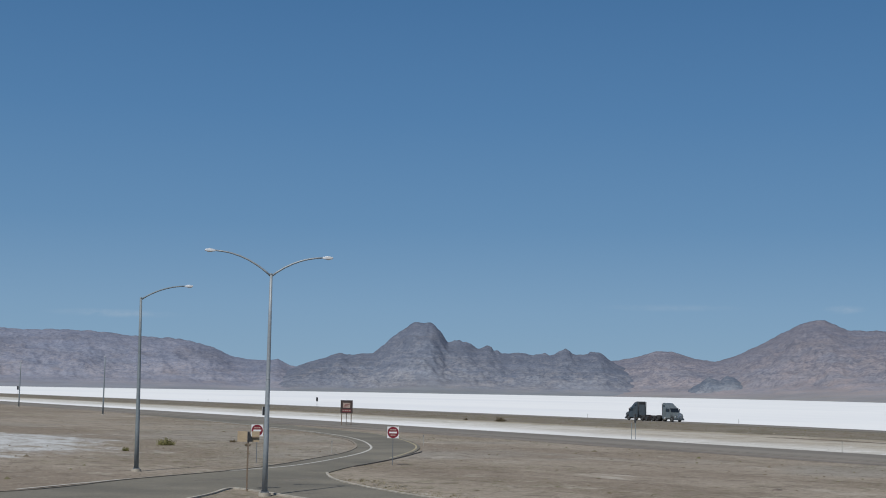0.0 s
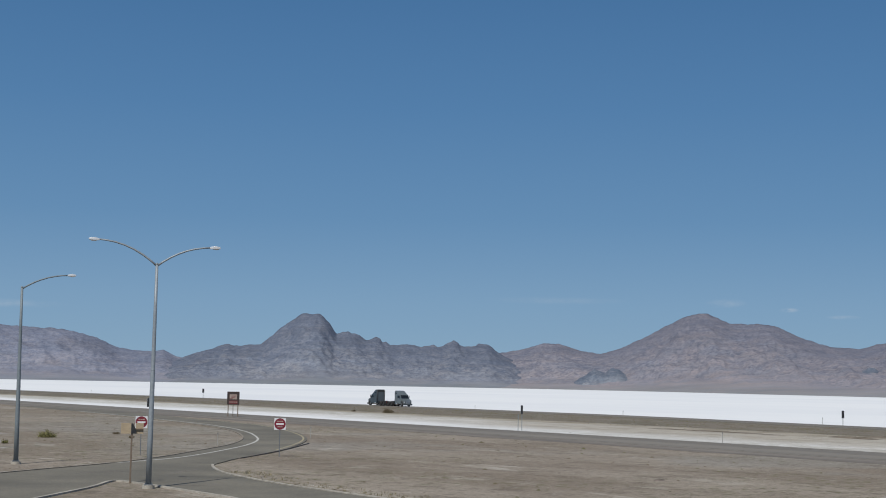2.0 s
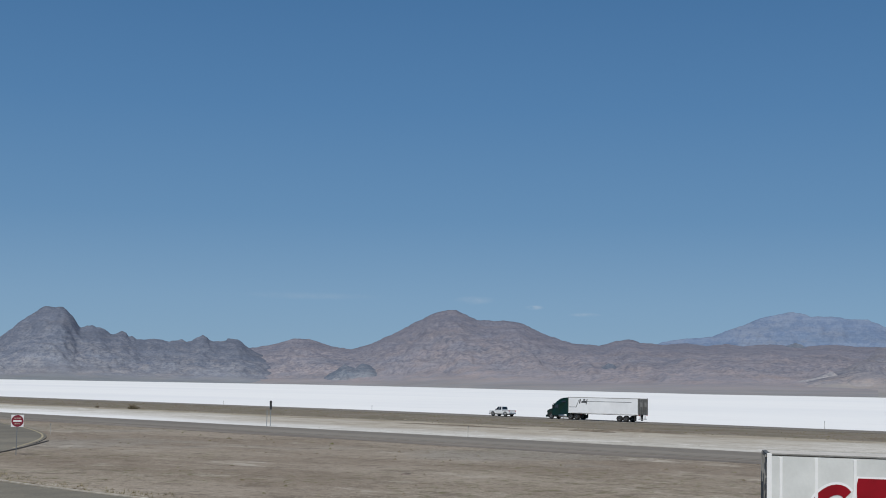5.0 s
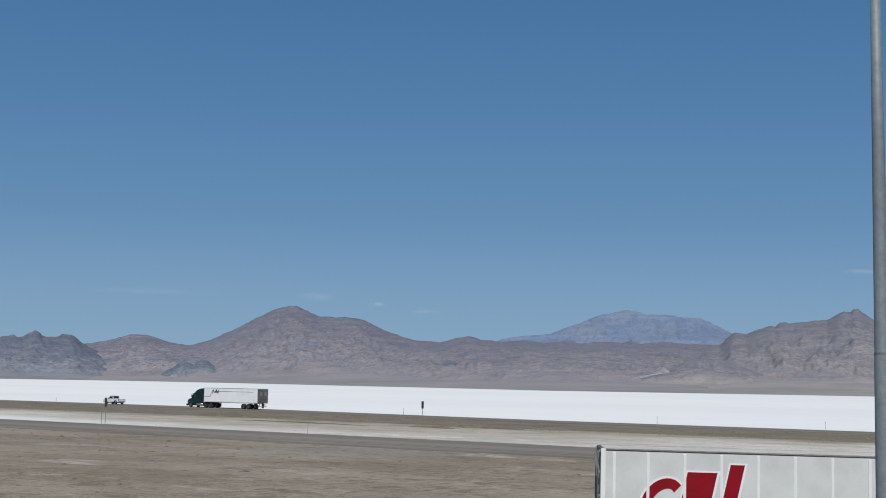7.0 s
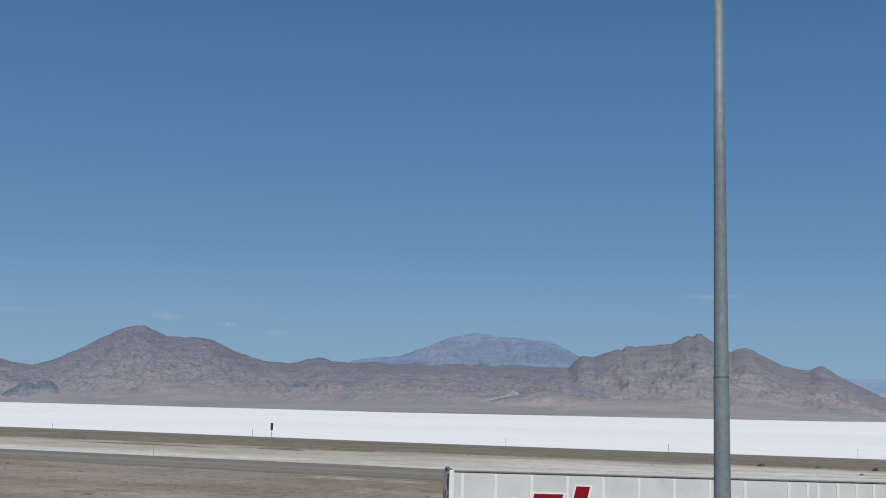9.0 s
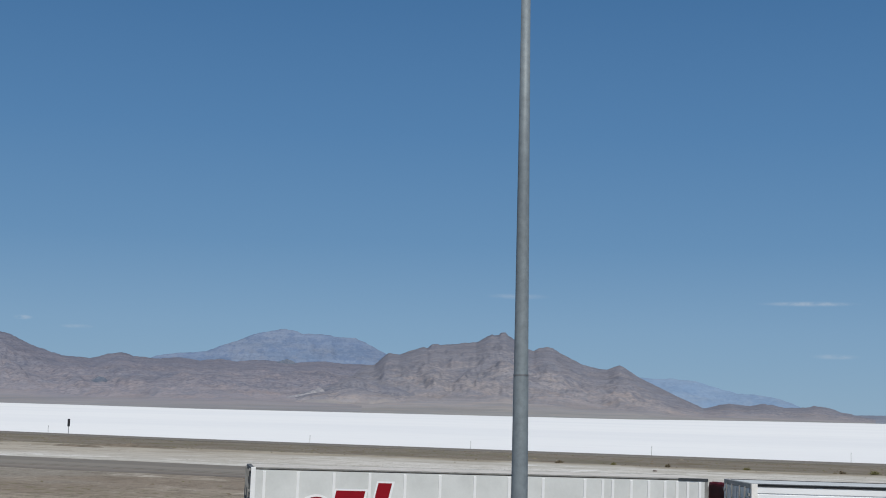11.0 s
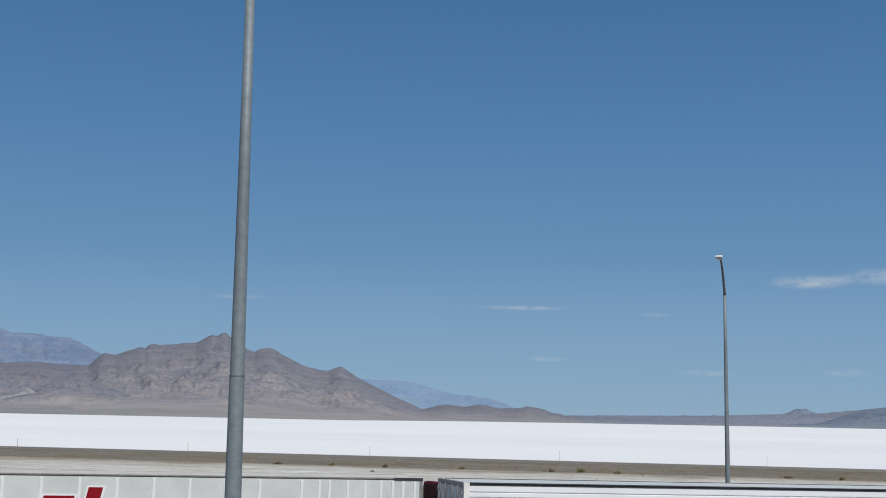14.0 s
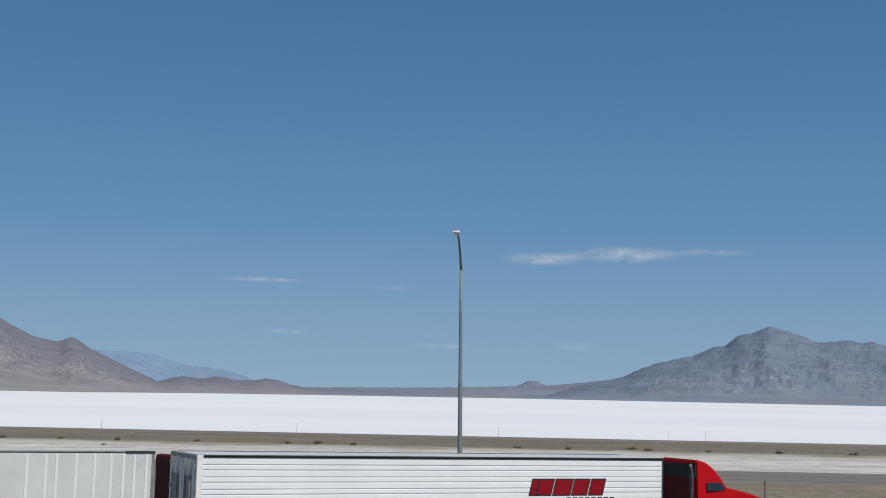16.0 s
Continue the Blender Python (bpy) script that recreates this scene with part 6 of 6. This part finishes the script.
def clods(name, label, category, mat, count, ns, ys, size, flat, seed, ragged=0.0):
    """Low lumps of earth, dry brush or salt strewn over the open ground in clusters."""
    rnd = random.Random(seed)
    paved = FAR_KERB + RIGHT_EDGE + NOSE[1:] + [(40, 52), (66, 30), (84, 2), (52, -14), (20, 26)] + NEAR_KERB
    verts, faces = [], []
    shape = ((1, 0, 0), (0.3, 0.9, 0), (-0.8, 0.6, 0), (-0.8, -0.6, 0), (0.3, -0.9, 0))
    while count > 0:
        n, y = rnd.uniform(*ns), rnd.uniform(*ys)
        if noise.noise((n * 0.09, y * 0.05, seed)) + 0.6 * noise.noise((n * 0.3, y * 0.2, seed)) < rnd.uniform(-0.5, 0.4) - ragged:
            continue
        count -= 1
        p = HIGHWAY @ Vector((n, y, berm_height(n, y) - 0.02))
        if p.y < 40 or inside(p.x, p.y, paved):
            continue
        s = size * rnd.uniform(0.4, 1.0) ** 2 * (1.6 if rnd.random() < 0.06 else 1.0)
        turn, k = rnd.uniform(0, math.tau), len(verts)
        c, d = math.cos(turn), math.sin(turn)
        for x, w, _ in shape:
            x, w = x * s * rnd.uniform(0.8, 1.6), w * s * rnd.uniform(0.7, 1.2)
            verts.append((p.x + c * x - d * w, p.y + d * x + c * w, p.z - 0.05))
        verts.append((p.x + rnd.uniform(-0.3, 0.3) * s, p.y + rnd.uniform(-0.3, 0.3) * s, p.z + s * flat * rnd.uniform(0.6, 1.3)))
        faces += [(k + i, k + (i + 1) % 5, k + 5) for i in range(5)]
    mesh = bpy.data.meshes.new(name)
    mesh.from_pydata(verts, [], faces)
    mesh.materials.append(mat)
    mesh.polygons.foreach_set("use_smooth", [True] * len(faces))
    return tagged(new(name, mesh), label, category, kind="stuff")


M_CLOD = island_material("earth clods", [(0.14, 0.115, 0.088), (0.21, 0.175, 0.136), (0.15, 0.138, 0.085), (0.18, 0.15, 0.115), (0.27, 0.235, 0.19)])
M_SALT_LUMP = island_material("salt lumps", [(0.26, 0.24, 0.205), (0.42, 0.4, 0.36), (0.34, 0.32, 0.28), (0.5, 0.48, 0.45), (0.58, 0.57, 0.55)])
M_BERM_LUMP = island_material("berm brush", [(0.12, 0.1, 0.065), (0.2, 0.17, 0.13), (0.155, 0.125, 0.09), (0.14, 0.135, 0.07), (0.27, 0.235, 0.185)])
clods("earth_clods", "brown and tan earth clods strewn over the dirt", "earth", M_CLOD, 26000, (12, 100), (-40, 240), 0.075, 0.35, 5.0)
clods("salt_lumps", "broken cream and white salt crust in the median", "salt crust", M_SALT_LUMP, 14000, (121, 159), (-110, 140), 0.17, 0.35, 7.0, 0.2)
clods("dry_brush", "small olive and brown brush clumps on the dirt", "brush", M_BERM_LUMP, 1500, (14, 100), (-40, 240), 0.24, 0.5, 13.0)
clods("berm_brush", "low brown brush and clods on the berm slope", "brush", M_BERM_LUMP, 9000, (159.5, 175), (-110, 420), 0.26, 0.45, 9.0, 0.2)


def loose_stone(label, place, size, seed):
    rnd = random.Random(seed)
    bm = B()
    bmesh.ops.create_icosphere(bm, subdivisions=2, radius=size)
    for v in bm.verts:
        v.co = Vector((v.co.x * 1.7, v.co.y, v.co.z * 0.55)) * (1 + 0.3 * noise.noise(v.co * 3 / size * 0.4 + Vector((seed, 0, 0))))
    ob = link("stone", bm, M_STONE)
    ob.matrix_world = pose(*place, 0, 0, rnd.uniform(0, 180))
    return tagged(ob, label, "stone")


def dirt_mound(label, n, y, long, wide, high, turn, seed):
    """A low bank of graded earth in the median."""
    bm = B()
    grid = []
    for i in range(29):
        row = []
        for j in range(11):
            u, v = i / 14 - 1, j / 5 - 1
            z = max(0.0, 1 - u * u) ** 0.7 * max(0.0, 1 - v * v)
            z *= 0.75 + 0.5 * noise.noise((u * 6 + seed, v * 2.5, seed)) + 0.3 * noise.noise((u * 17, v * 7, seed))
            row.append(bm.verts.new((u * long / 2, v * wide / 2, max(0.0, z) * high - 0.03)))
        grid.append(row)
    for a, b in zip(grid, grid[1:]):
        for j in range(10):
            bm.faces.new((a[j], b[j], b[j + 1], a[j + 1]))
    bmesh.ops.recalc_face_normals(bm, faces=bm.faces[:])
    ob = link("dirt_mound", bm, M_EARTH, smooth=True)
    ob.matrix_world = HIGHWAY @ pose(n, y, berm_height(n, y), 0, 0, turn)
    return tagged(ob, label, "earth bank", kind="structure")


M_EARTH = surface("graded earth", (0.2, 0.165, 0.125), 0.95, 0, (0.13, 0.108, 0.08), 0.5, (0.4, 0.6), grain=0.3, grain_scale=4)
dirt_mound("low bank of brown graded earth in the median", 152.5, 116, 9, 2.4, 0.4, 80, 1.0)
dirt_mound("low bank of brown graded earth in the median", 158.5, 112, 16, 2.6, 0.45, 84, 2.0)
dirt_mound("low bank of brown graded earth in the median", 151, 140, 30, 2.0, 0.22, 88, 3.0)

loose_stone("dark flat stone on the bare dirt", (22.1, 91.0, -0.02), 0.26, 1)
loose_stone("dark stone on the pale median crust", (55.0, 135.5, 0.03), 0.16, 2)
loose_stone("dark debris lying on the salt crust", (107.5, 107.9, 0.02), 0.26, 3)


def motions():
    """All traffic keeps its speed along the westbound lane."""
    walk(lead, [(t, on_highway(222.3 + 27.55 * t)) for t in [0.5 * k for k in range(33)]])
    walk(towed, [(t, on_highway(222.3 + 27.55 * t - 15.6, -90)) for t in [0.5 * k for k in range(33)]])
    walk(green, [(t, on_highway(146.6 + 24.5 * (t - 5))) for t in [0.5 * k for k in range(33)]])
    walk(haul, [(t, on_highway(146.6 + 24.5 * (t - 5) - 19.01)) for t in [0.5 * k for k in range(33)]])
    walk(ute, [(t, on_highway(159.6 + 30.3 * (t - 5))) for t in [0.5 * k for k in range(33)]])


motions()
